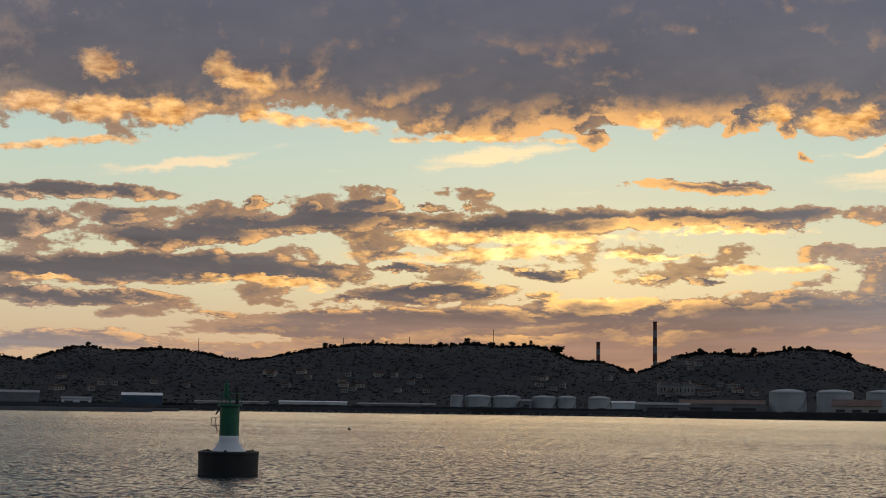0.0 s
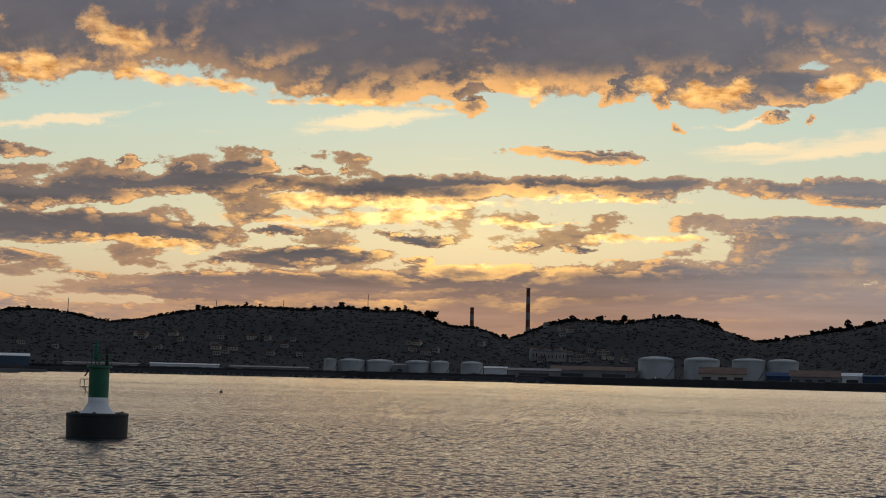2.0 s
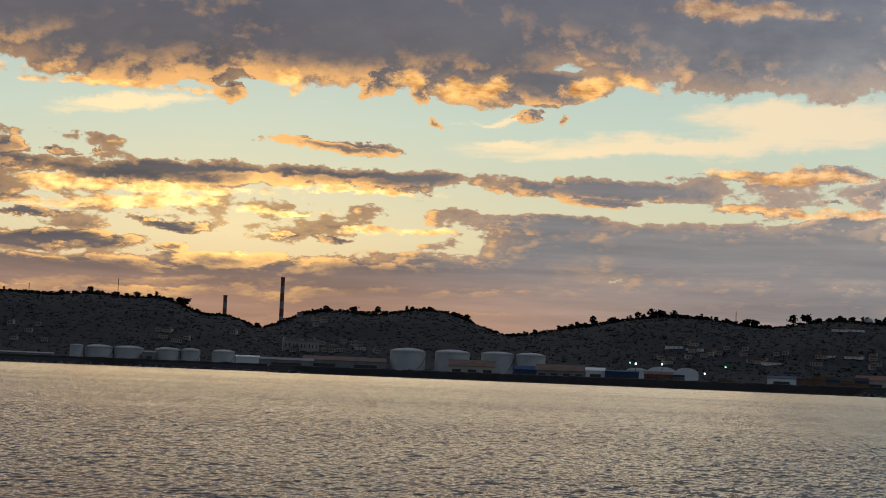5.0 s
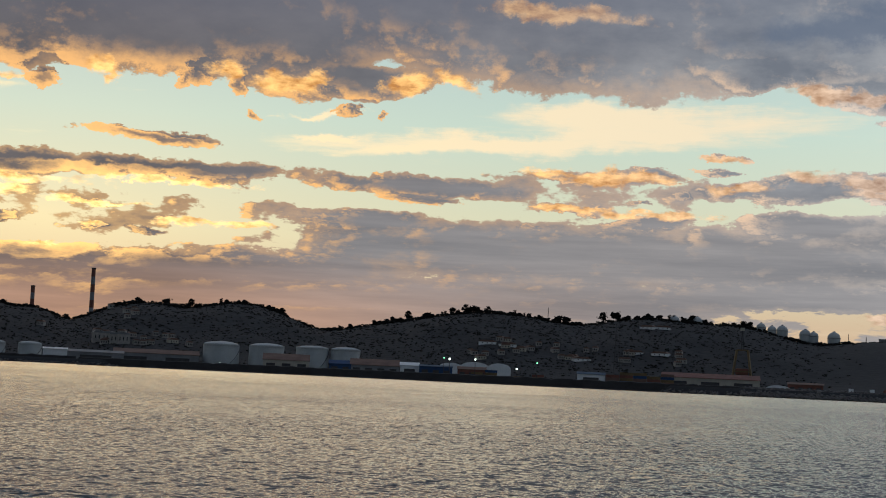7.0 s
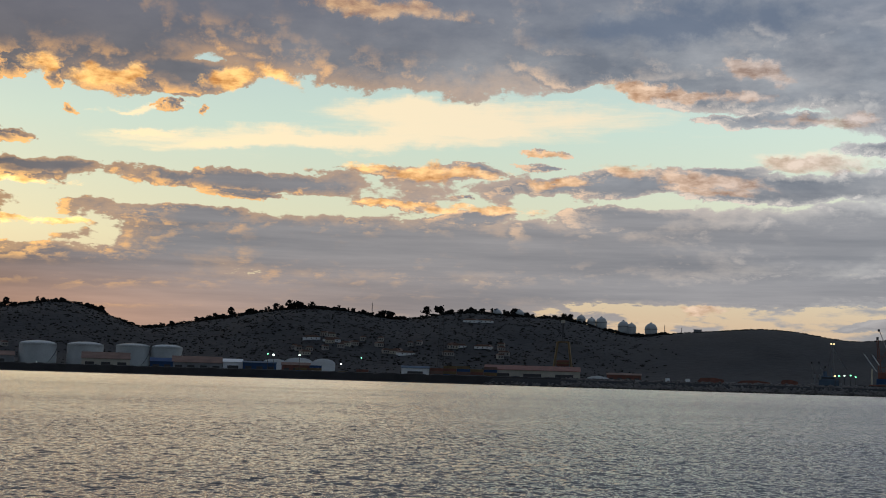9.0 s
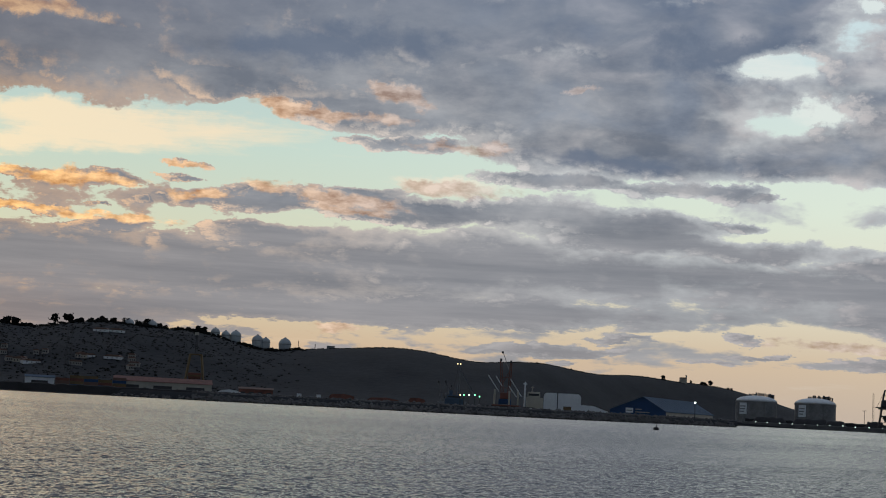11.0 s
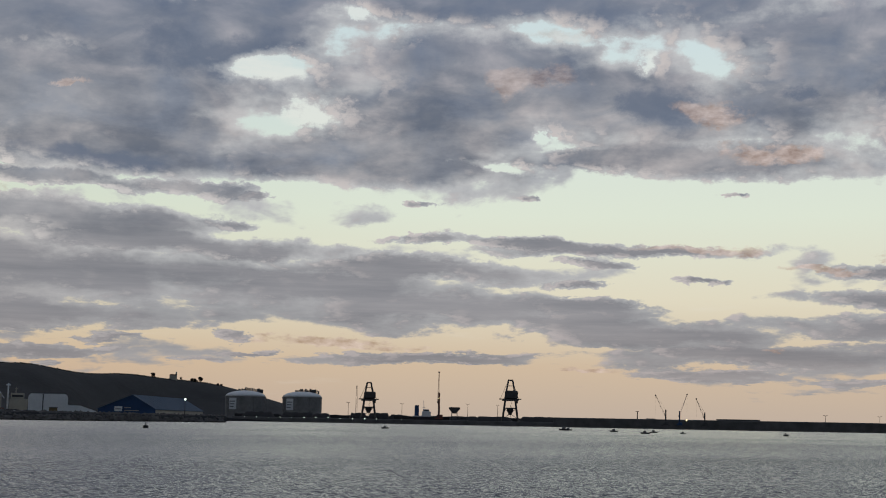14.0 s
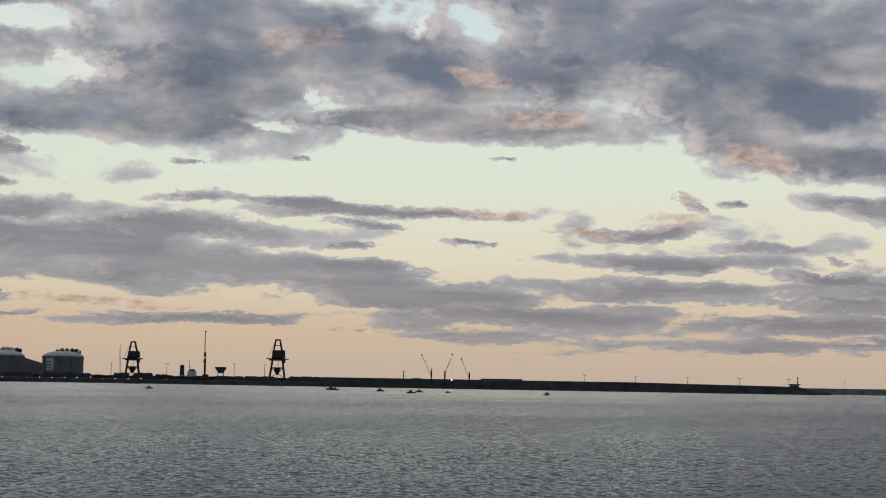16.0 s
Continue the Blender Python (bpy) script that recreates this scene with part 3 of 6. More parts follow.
def beam(bm, a, b, w, h=None):
    """A square bar from a to b."""
    a, b = Vector(a), Vector(b)
    q = (b - a).to_track_quat("Z", "Y")
    bmesh.ops.create_cube(bm, size=1.0, matrix=Matrix.LocRotScale((a + b) / 2, q, (w, h or w, (b - a).length)))
    return bm


def beams(w, *pairs):
    bm = bmesh.new()
    for a, b in pairs:
        beam(bm, a, b, w)
    return bm


def lathe(profile, n=24, bm=None, at=(0, 0, 0)):
    """A body of revolution from (radius, height) pairs."""
    bm = bm or bmesh.new()
    rings = []
    for r, z in profile:
        rings.append([bm.verts.new((at[0] + r * math.cos(2 * math.pi * i / n), at[1] + r * math.sin(2 * math.pi * i / n), at[2] + z)) for i in range(n)])
    for a, b in zip(rings, rings[1:]):
        for i in range(n):
            bm.faces.new((a[i], a[(i + 1) % n], b[(i + 1) % n], b[i]))
    bm.faces.new(list(reversed(rings[0])))
    bm.faces.new(rings[-1])
    return bm


def prism(outline, y0, y1):
    """An outline in x and z, pushed from y0 to y1."""
    bm = bmesh.new()
    a = [bm.verts.new((x, y0, z)) for x, z in outline]
    b = [bm.verts.new((x, y1, z)) for x, z in outline]
    bm.faces.new(a)
    bm.faces.new(list(reversed(b)))
    for i in range(len(a)):
        j = (i + 1) % len(a)
        bm.faces.new((b[i], b[j], a[j], a[i]))
    bmesh.ops.recalc_face_normals(bm, faces=bm.faces)
    return bm


# ---------------------------------------------------------------- sea, shore and hills
def sea():
    """One sheet to the horizon, finer towards the quay, with a low chop in it."""
    bm = bmesh.new()
    n, radii = 720, [2.0 * 1.03 ** k for k in range(265) if 2.0 * 1.03 ** k < 4850] + [4900]
    rows = []
    for r in radii:
        row = []
        for i in range(n):
            a = 2 * math.pi * i / n
            x, y = r * math.sin(a), r * math.cos(a)
            fade = max(0.0, 1 - r / 900)
            z = fade * 0.04 * noise.noise((x * 0.22, y * 0.22, 0.0))
            row.append(bm.verts.new((x, y, z)))
        rows.append(row)
    for p, q in zip(rows, rows[1:]):
        for i in range(n):
            bm.faces.new((p[i], q[i], q[(i + 1) % n], p[(i + 1) % n]))
    bm.faces.new(rows[0])
    bmesh.ops.recalc_face_normals(bm, faces=bm.faces)
    if bm.faces[0].normal.z < 0:
        bmesh.ops.reverse_faces(bm, faces=bm.faces)
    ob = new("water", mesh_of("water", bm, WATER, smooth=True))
    tagged(ob, "rippled grey harbour water under the evening sky", "water", kind="structure")


sea()

# hills by bearing, fitted to the camera's skyline: where the crest is, how high and how broad
HILLS = [(-28, 98, 7), (-19.1, 94.6, 6.8), (-13.6, 97.1, 3.1), (-10.5, 98.3, 5.1), (-2.3, 112.0, 8.6), (1.4, 107.5, 3.6), (3.6, 108.9, 2.9), (6.0, 87.3, 2.4),
         (10.2, 103.7, 4.1), (13.8, 111.0, 4.3), (19.2, 81.1, 5.2), (23.5, 115.0, 6.9), (29.4, 114.7, 5.3), (32.7, 107.2, 4.8), (37.2, 83.6, 4.8),
         (40.7, 94.9, 5.8), (45.8, 82.7, 4.9), (49.7, 68.9, 3.8), (52.2, 59.8, 4.2)]


def blend(a, lo, hi):
    t = min(1.0, max(0.0, (a - lo) / (hi - lo)))
    return t * t * (3 - 2 * t)


def crest_far(az):
    """How far off the crest runs: it draws back towards the north."""
    return 2400 + 950 * blend(az, 44, 54)


def foot(az):
    """Where the slope begins."""
    return 1780 + 1080 * blend(az, 44, 53.5)


def crest(az):
    h = sum((h * math.exp(-((az - a) / w) ** 2)) ** 6 for a, h, w in HILLS) ** (1 / 6)
    return EYE + (h - 4 + 5 * blend(az, 34, 39) - EYE) * crest_far(az) / 2400


def shore(az):
    """How far off the water's edge lies."""
    if az > 53.7:
        return 2440
    if az < -11:
        return 960
    d = (1560 if az < 7.8 else 1350) - (0 if az < 7.8 else 270) * blend(az, 18, 36) + 260 * blend(az, 46, 54)
    return d + 25 * noise.noise((az * 0.25, 0, 0))


def ground_height(az, r):
    far, low = crest_far(az), foot(az)
    t = (r - low) / (far - low)
    c = crest(az)
    if t <= 0:
        return 5.5
    if t < 1:
        s = t * t * (3 - 2 * t) * 0.55 + t * 0.45
        z = 5.5 + (c - 5.5) * s
        return z + (c / 14) * (1 - abs(2 * t - 1)) * noise.noise((az * 0.6, r * 0.006, 1.0))
    return 5.5 + (c - 5.5) * max(0.25, 1 - 0.75 * (t - 1))


def hills():
    bm = bmesh.new()
    azs = [-45 + 0.3 * i for i in range(176)] + [7.78, 7.82] + [8.1 + 0.3 * i for i in range(152)] + [53.68, 53.72] + [54 + 0.3 * i for i in range(41)]
    rows = []
    for az in azs:
        d, low, far = shore(az), foot(az), crest_far(az)
        rs = [d - 9, d - 2, d + 3, d + 60, low - 60, low] + [low + (far - low) * k / 26 for k in range(1, 27)] + [far + 100, far + 300, far + 600, far + 1000]
        rows.append([bm.verts.new(polar(az, r, -3 if k == 0 else 1.5 if k == 1 else ground_height(az, r))) for k, r in enumerate(rs)])
    for a, b in zip(rows, rows[1:]):
        for k in range(len(a) - 1):
            bm.faces.new((a[k], a[k + 1], b[k + 1], b[k]))
    bmesh.ops.recalc_face_normals(bm, faces=bm.faces)
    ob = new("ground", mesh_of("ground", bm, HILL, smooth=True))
    tagged(ob, "dark wooded hillside rising behind the harbour shore", "hill", kind="structure")


hills()


def up(d, el):
    """The height of what stands d metres off and el degrees over the eye."""
    return EYE + d * math.tan(radians(el))


def on_slope(az, el):
    """The distance at which the hillside reaches that elevation."""
    low, far = foot(az), crest_far(az)
    for k in range(200):
        r = low + (far - low) * k / 199
        if (ground_height(az, r) - EYE) / r >= math.tan(radians(el)):
            return r
    return far


# a quay under the eye, and the slab of land behind it
def quay():
    bm = boxes((-6, 6, -60, 3.0, -4, 1.8), bevel=0.12)
    ob = new("quay", mesh_of("quay", bm, CONCRETE))
    tagged(ob, "grey concrete quay at the water's edge", "quay", kind="structure")


quay()

# ---------------------------------------------------------------- the buoy
def buoy():
    d = 77.4
    b = thing("channel_buoy", facing(-8.05, d), "green and white channel buoy on a black float", "buoy")
    # round float with a rubbing rim
    part("float", lathe([(1.30, -0.5), (1.50, -0.30), (1.52, 0.0), (1.53, 1.02), (1.55, 1.06), (1.55, 1.16), (1.50, 1.20), (1.40, 1.21), (1.36, 1.12), (0.2, 1.12)], 48), BLACK, b, "black rubber-clad float")
    for a in range(6):
        q = math.tau * a / 6 + 0.4
        part("lifting_lug", boxes((1.34 * math.cos(q) - 0.07, 1.34 * math.cos(q) + 0.07, 1.34 * math.sin(q) - 0.07, 1.34 * math.sin(q) + 0.07, 1.1, 1.27), bevel=0.02), BLACK, b)
    part("skirt", lathe([(0.98, 1.12), (0.92, 1.16), (0.72, 1.36), (0.55, 1.62), (0.50, 1.78), (0.50, 1.98)], 40), WHITE, b, "white painted cone skirt", smooth=True)
    part("tower", lathe([(0.50, 1.98), (0.50, 3.42), (0.52, 3.44), (0.52, 3.50), (0.47, 3.50)], 40), GREEN, b, "green painted tower", smooth=False)
    part("platform", lathe([(0.60, 3.46), (0.63, 3.48), (0.63, 3.56), (0.60, 3.58), (0.1, 3.58)], 32), GREEN, b)
    rail = bmesh.new()
    for a in range(8):
        q = math.tau * a / 8
        beam(rail, (0.59 * math.cos(q), 0.59 * math.sin(q), 3.56), (0.59 * math.cos(q), 0.59 * math.sin(q), 4.15), 0.03)
    for z in (3.86, 4.15):
        for a in range(16):
            q, w = math.tau * a / 16, math.tau * (a + 1) / 16
            beam(rail, (0.59 * math.cos(q), 0.59 * math.sin(q), z), (0.59 * math.cos(w), 0.59 * math.sin(w), z), 0.025)
    part("guard_rail", rail, GREEN, b)
    mast = part("topmark_mast", beams(0.06, ((-0.2, 0, 3.56), (-0.2, 0, 4.8)), ((0.0, 0.15, 3.56), (-0.2, 0, 4.4)), ((0.0, -0.15, 3.56), (-0.2, 0, 4.4))), GREEN, b)
    part("topmark", lathe([(0.10, 3.9), (0.13, 3.95), (0.13, 4.62), (0.10, 4.68)], 16, at=(-0.2, 0, 0)), GREEN, mast, "slim green can on the mast")
    lantern = part("lantern", lathe([(0.10, 3.58), (0.10, 4.15), (0.14, 4.17), (0.14, 4.45), (0.10, 4.52), (0.02, 4.55)], 20, at=(0.36, 0.05, 0)), BLACK, b)
    part("lens", lathe([(0.145, 4.20), (0.145, 4.42)], 20, at=(0.36, 0.05, 0)), GLASS, lantern)
    # small side platform with its rail and the bracket above it
    frame_bm = beams(0.03, ((-0.5, 0.18, 2.5), (-0.93, 0.18, 2.5)), ((-0.5, -0.18, 2.5), (-0.93, -0.18, 2.5)), ((-0.93, -0.18, 2.5), (-0.93, 0.18, 2.5)),
                     ((-0.93, 0.18, 2.5), (-0.93, 0.18, 2.88)), ((-0.93, -0.18, 2.5), (-0.93, -0.18, 2.88)), ((-0.72, 0.18, 2.5), (-0.72, 0.18, 2.88)), ((-0.72, -0.18, 2.5), (-0.72, -0.18, 2.88)),
                     ((-0.93, -0.18, 2.88), (-0.93, 0.18, 2.88)), ((-0.5, 0.18, 2.88), (-0.93, 0.18, 2.88)), ((-0.5, -0.18, 2.88), (-0.93, -0.18, 2.88)), ((-0.5, 0.0, 2.15), (-0.80, 0.0, 2.5)), ((-0.66, 0.0, 2.12), (-0.66, 0.0, 2.5)))
    part("side_platform", frame_bm, STEEL, b, "small railed service step")
    part("bracket", beams(0.07, ((-0.48, 0, 3.38), (-0.72, 0, 3.05))), BLACK, b)
    ladder = bmesh.new()
    for x in (-0.2, 0.2):
        beam(ladder, (x, -0.56, 1.3), (x, -0.56, 3.5), 0.03)
    for k in range(8):
        beam(ladder, (-0.2, -0.56, 1.45 + 0.27 * k), (0.2, -0.56, 1.45 + 0.27 * k), 0.025)
    ladder_ob = part("ladder", ladder, GREEN, b)
    ladder_ob.rotation_euler.z = radians(200)


buoy()


# ---------------------------------------------------------------- tanks
def storage_tank(az0, az1, el_wall, el_top, d, label="white cylindrical storage tank with a shallow domed roof", group="white storage tanks on the shore"):
    az, r = (az0 + az1) / 2, deg(d, az1 - az0) / 2
    base = 5.3
    h, top = up(d, el_wall) - base, up(d, el_top) - base
    t = thing("storage_tank", facing(az, d + r, base), label, "tank", group)
    rings = 5
    prof = []
    for k in range(rings):
        prof += [(r * (1 + 0.0015 * (rings - k)), h * k / rings), (r * (1 + 0.0015 * (rings - k)), h * (k + 1) / rings - 0.05)]
    shell = part("shell", lathe(prof + [(r * 0.99, h)], 56), TANKPAINT, t)
    part("roof", lathe([(r * 1.004, h)] + [(r * math.cos(a), h + (top - h) * math.sin(a)) for a in (0.25, 0.5, 0.75, 1.0, 1.25, 1.45)] + [(0.3, top)], 56), TANKPAINT, t, smooth=True)
    part("wind_girder", lathe([(r * 1.0, h - 0.9), (r + 0.7, h - 0.9), (r + 0.7, h - 0.75), (r, h - 0.7)], 56), GREYCLAD, shell)
    rail = bmesh.new()
    for k in range(40):
        q, w = math.tau * k / 40, math.tau * (k + 1) / 40
        beam(rail, (r * math.cos(q), r * math.sin(q), h), (r * math.cos(q), r * math.sin(q), h + 1.1), 0.12)
        beam(rail, (r * math.cos(q), r * math.sin(q), h + 1.1), (r * math.cos(w), r * math.sin(w), h + 1.1), 0.12)
    part("roof_rail", rail, GREYCLAD, t)
    stair = bmesh.new()
    for k in range(16):
        q, w = -1.2 + 0.075 * k, -1.2 + 0.075 * (k + 1)
        beam(stair, ((r + 0.6) * math.cos(q), (r + 0.6) * math.sin(q), h * k / 16), ((r + 0.6) * math.cos(w), (r + 0.6) * math.sin(w), h * (k + 1) / 16), 0.5, 0.25)
    part("stair", stair, STEEL, t)
    part("roof_vent", lathe([(0.5, top - 0.2), (0.5, top + 0.5), (0.8, top + 0.6), (0.2, top + 0.9)], 12), GREYCLAD, t)


D0 = 1625
storage_tank(0.37, 0.86, 0.59, 0.63, D0, "narrow white upright storage tank")
for a0, a1 in ((0.93, 1.95), (1.98, 3.08), (3.50, 4.46), (4.48, 5.20), (5.64, 6.50)):
    storage_tank(a0, a1, 0.55, 0.65, D0)
storage_tank(12.43, 13.81, 0.86, 1.01, D0, "large white storage tank with a stair up its side")
storage_tank(14.16, 15.52, 0.88, 1.01, D0, "large white storage tank with a stair up its side")
storage_tank(15.95, 17.22, 0.90, 1.00, D0 + 60)
storage_tank(17.27, 18.44, 0.88, 1.00, D0 + 60)


def lng_tank(az0, az1, el_wall, el_top, d):
    az, r = (az0 + az1) / 2, deg(d, az1 - az0) / 2
    base = 5.0
    h, top = up(d, el_wall) - base, up(d, el_top) - base
    t = thing("gas_tank", facing(az, d + r, base), "huge grey concrete gas tank with a pale domed roof", "tank", "concrete gas tanks")
    wall = part("wall", lathe([(r, 0), (r, h - 3), (r * 1.02, h - 3), (r * 1.02, h), (r * 0.98, h)], 64), CONCRETE, t)
    for k in range(4):
        q = math.tau * k / 4 - 1.1
        part("buttress", boxes((r * 0.98, r + 1.4, -2.0, 2.0, 0, h - 3), bevel=0.2), CONCRETE, wall).rotation_euler.z = q
    part("dome", lathe([(r * math.cos(a), h + (top - h) * math.sin(a)) for a in (0.02, 0.3, 0.6, 0.9, 1.2, 1.5)], 64), WHITE, t, "pale domed roof", smooth=True)
    # pipe deck on the dome
    deck = bmesh.new()
    rnd = random.Random(int(az * 10))
    box(deck, -r * 0.35, r * 0.85, -3, 8, top - 4.2, top - 3.4)
    for k in range(15):
        x = -r * 0.33 + r * 1.15 * k / 14
        beam(deck, (x, 2, h + 1), (x, 2, top - 3), 0.7)
        zz = top + rnd.uniform(2.0, 6.5) * (0.35 + 0.65 * math.sin(math.pi * k / 14))
        beam(deck, (x, rnd.uniform(-2, 6), top - 3.4), (x, 2, zz), rnd.uniform(1.4, 3.6))
    for z in (top - 1.6, top + 1.0, top + 2.6):
        beam(deck, (-r * 0.3, 0, z), (r * 0.78, 0, z), 0.5)
    part("pipe_deck", deck, STEEL, t, "dark steel pipework deck")
    panel = part("sign_panel", boxes((-7.6, 7.6, -r - 0.9, -r * 0.97, h * 0.40, h * 0.92)), WHITE, t, "white square sign board")
    panel.rotation_euler.z = radians(-38)
    part("sign_bar", boxes(*[(-6.4, 3.0 + 1.5 * k, -r - 1.05, -r - 0.91, h * (0.50 + 0.12 * k), h * (0.545 + 0.12 * k)) for k in range(3)]), GREYCLAD, panel)


lng_tank(53.62, 55.17, 0.87, 1.10, 2760)
lng_tank(55.79, 57.31, 0.88, 1.10, 2760)


# ---------------------------------------------------------------- stacks and masts behind the crest
def stack(az, el_base, el_top, d, r0, r1):
    z1 = up(d, el_top)
    t = thing("chimney", facing(az, d, 0), "tall power station chimney with red and pale bands", "chimney", "power station chimneys")
    n = 12
    for k in range(n):
        a, b = k / n, (k + 1) / n
        ra, rb = r0 + (r1 - r0) * a, r0 + (r1 - r0) * b
        part("band", lathe([(ra, z1 * a), (rb, z1 * b)], 24), RUST if k % 2 else GREYCLAD, t, smooth=False)
    part("rim", lathe([(r1, z1), (r1 * 1.15, z1 + 0.5), (r1 * 1.15, z1 + 3), (r1 * 0.8, z1 + 3)], 24), STEEL, t)


stack(8.19, 1.85, 3.47, 4200, 7.4, 5.4)
stack(6.03, 1.9, 2.68, 4100, 6.6, 5.2)


def lattice_mast(az, el_top, d, w=1.0, base=None, name="radio_mast", label="thin steel radio mast on the hill crest", group="masts on the crest"):
    z0 = ground_height(az, d) - 1 if base is None else base
    h = up(d, el_top) - z0
    t = thing(name, facing(az, d, z0), label, "mast", group)
    bm = bmesh.new()
    n = max(5, int(h / 3.5))
    for sx, sy in ((-1, -1), (1, -1), (1, 1), (-1, 1)):
        beam(bm, (sx * w / 2, sy * w / 2, 0), (sx * w / 4, sy * w / 4, h), 0.34)
    for k in range(n):
        a, b = w / 2 * (1 - 0.5 * k / n), w / 2 * (1 - 0.5 * (k + 1) / n)
        s = 1 if k % 2 else -1
        beam(bm, (-s * a, -a, h * k / n), (s * b, -b, h * (k + 1) / n), 0.22)
        beam(bm, (-s * a, a, h * k / n), (s * b, b, h * (k + 1) / n), 0.22)
    part("lattice", bm, STEEL, t)
    part("aerial", beams(0.2, ((0, 0, h - 0.5), (0, 0, h + 2))), STEEL, t)
    return t


for az, el in ((-3.79, 2.72), (-1.24, 2.82), (2.0, 3.15), (-9.3, 2.62), (25.6, 2.85), (36.86, 2.28), (37.5, 2.20)):
    lattice_mast(az, el, 2405 if az < 30 else 2395, 1.0)


# ---------------------------------------------------------------- round gas holders on the crest
def gas_sphere(az, el_top, el_base, wide, d=2398):
    r = deg(d, wide) / 2
    top = up(d, el_top)
    z0 = min(ground_height(az, d) - 0.5, top - 2 * r)
    h = top - z0
    t = thing("gas_holder", facing(az, d, z0), "pale round gas holder with a capped dome on the crest", "tank", "round gas holders")
    c = h - r
    part("shell", lathe([(r * 0.94, 0)] + [(r * 0.97, c * 0.5), (r, c)] + [(r * math.cos(a), c + r * math.sin(a)) for a in (0.25, 0.5, 0.75, 1.0, 1.25, 1.45)], 32), TANKPAINT, t, smooth=True)
    part("cap", lathe([(r * 0.22, h - r * 0.06), (r * 0.22, h + 0.6), (0.3, h + 1.4)], 12), GREYCLAD, t)
    part("walkway", lathe([(r * 1.0, c - 0.2), (r * 1.06, c - 0.2), (r * 1.06, c + 0.3), (r, c + 0.3)], 32), STEEL, t)
    part("base_wall", lathe([(r * 1.05, 0), (r * 1.05, 1.8), (r * 0.95, 1.8)], 32), GREYCLAD, t)


for az, e1, e0, w in ((30.42, 2.75, 2.5, .41), (31.28, 2.75, 2.45, .40), (33.67, 2.60, 2.2, .36), (34.07, 2.51, 2.1, .34), (34.45, 2.54, 2.05, .42),
                      (35.29, 2.42, 2.0, .43), (35.60, 2.34, 2.0, .36), (36.34, 2.36, 1.9, .48)):
    gas_sphere(az, e1, e0, w)


# ---------------------------------------------------------------- sheds
def shed(az0, az1, el_eave, el_ridge, d, wall, roof, label, deep=30.0, doors=0, base=5.4, name="shed", lean=0.0):
    """A long shed with a pitched roof, its ridge along the shore."""
    az, w = (az0 + az1) / 2, deg(d, az1 - az0)
    he, hr = up(d, el_eave) - base, up(d, el_ridge) - base
    s = thing(name, facing(az, d, base, lean), label, "shed")
    body = part("wall", boxes((-w / 2, w / 2, 0, deep, 0, he)), wall, s)
    r = bmesh.new()
    o = 0.6
    for (y0, z0), (y1, z1) in (((-o, he), (deep / 2, hr)), ((deep / 2, hr), (deep + o, he))):
        for a, b in ((0, 0.35),):
            v = [r.verts.new(p) for p in ((-w / 2 - o, y0, z0 + a), (w / 2 + o, y0, z0 + a), (w / 2 + o, y1, z1 + a), (-w / 2 - o, y1, z1 + a), (-w / 2 - o, y0, z0 + b), (w / 2 + o, y0, z0 + b), (w / 2 + o, y1, z1 + b), (-w / 2 - o, y1, z1 + b))]
            for f in ((0, 1, 2, 3), (7, 6, 5, 4), (0, 4, 5, 1), (1, 5, 6, 2), (2, 6, 7, 3), (3, 7, 4, 0)):
                r.faces.new([v[i] for i in f])
    bmesh.ops.recalc_face_normals(r, faces=r.faces)
    part("roof", r, roof, s)
    for x in (-w / 2, w / 2):
        g = bmesh.new()
        v = [g.verts.new((x + e, y, z)) for e in (-0.15, 0.15) for y, z in ((0, he), (deep, he), (deep / 2, hr))]
        for f in ((0, 1, 2), (5, 4, 3), (0, 3, 4, 1), (1, 4, 5, 2), (2, 5, 3, 0)):
            g.faces.new([v[i] for i in f])
        bmesh.ops.recalc_face_normals(g, faces=g.faces)
        part("gable", g, wall, s)
    for k in range(doors):
        x = -w / 2 + w * (k + 0.5) / doors
        ww = w / doors * 0.28
        part("door", boxes((x - ww, x + ww, -0.25, 0.1, 0, he * 0.62)), STEEL, s)
    return s


D1 = 1590
shed(6.54, 7.43, 0.40, 0.46, D1, WHITE, WHITE, "low white shed beside the tanks", 20, 0)
shed(3.10, 3.48, 0.42, 0.48, D1 + 30, GREYCLAD, GREYCLAD, "small grey pump house between tanks", 15, 1)
shed(7.45, 9.5, 0.34, 0.43, D1, GREYCLAD, GREYCLAD, "long low grey harbour shed", 25, 1)
shed(9.1, 12.3, 0.40, 0.56, D1 + 35, GREYCLAD, TILEROOF, "long grey shed with a weathered brown roof", 40, 2)
shed(14.72, 16.5, 0.38, 0.63, D1 - 25, CREAM, TILEROOF, "brown-roofed warehouse with a lit cream front", 35, 3)
shed(17.25, 18.1, 0.34, 0.48, D1 - 20, BLUE, BLUE, "dark blue metal shed on the quay", 25, 2)
shed(18.07, 19.95, 0.34, 0.58, D1 - 20, GREYCLAD, TILEROOF, "long grey-blue shed with a brown roof", 35, 4)
shed(19.98, 20.72, 0.40, 0.52, D1 - 20, WHITE, WHITE, "white metal shed beside a blue one", 25, 1)
shed(20.73, 22.0, 0.40, 0.46, D1 - 30, BLUE, PALEBLUE, "long blue metal shed on the quay", 25, 3)
shed(22.2, 23.3, 0.35, 0.46, D1 - 30, RUST, TILEROOF, "rust-red shed under the quay lights", 25, 3)
shed(26.8, 27.86, 0.38, 0.46, 1440, WHITE, PALEBLUE, "white box-shaped store near the water", 20, 1)
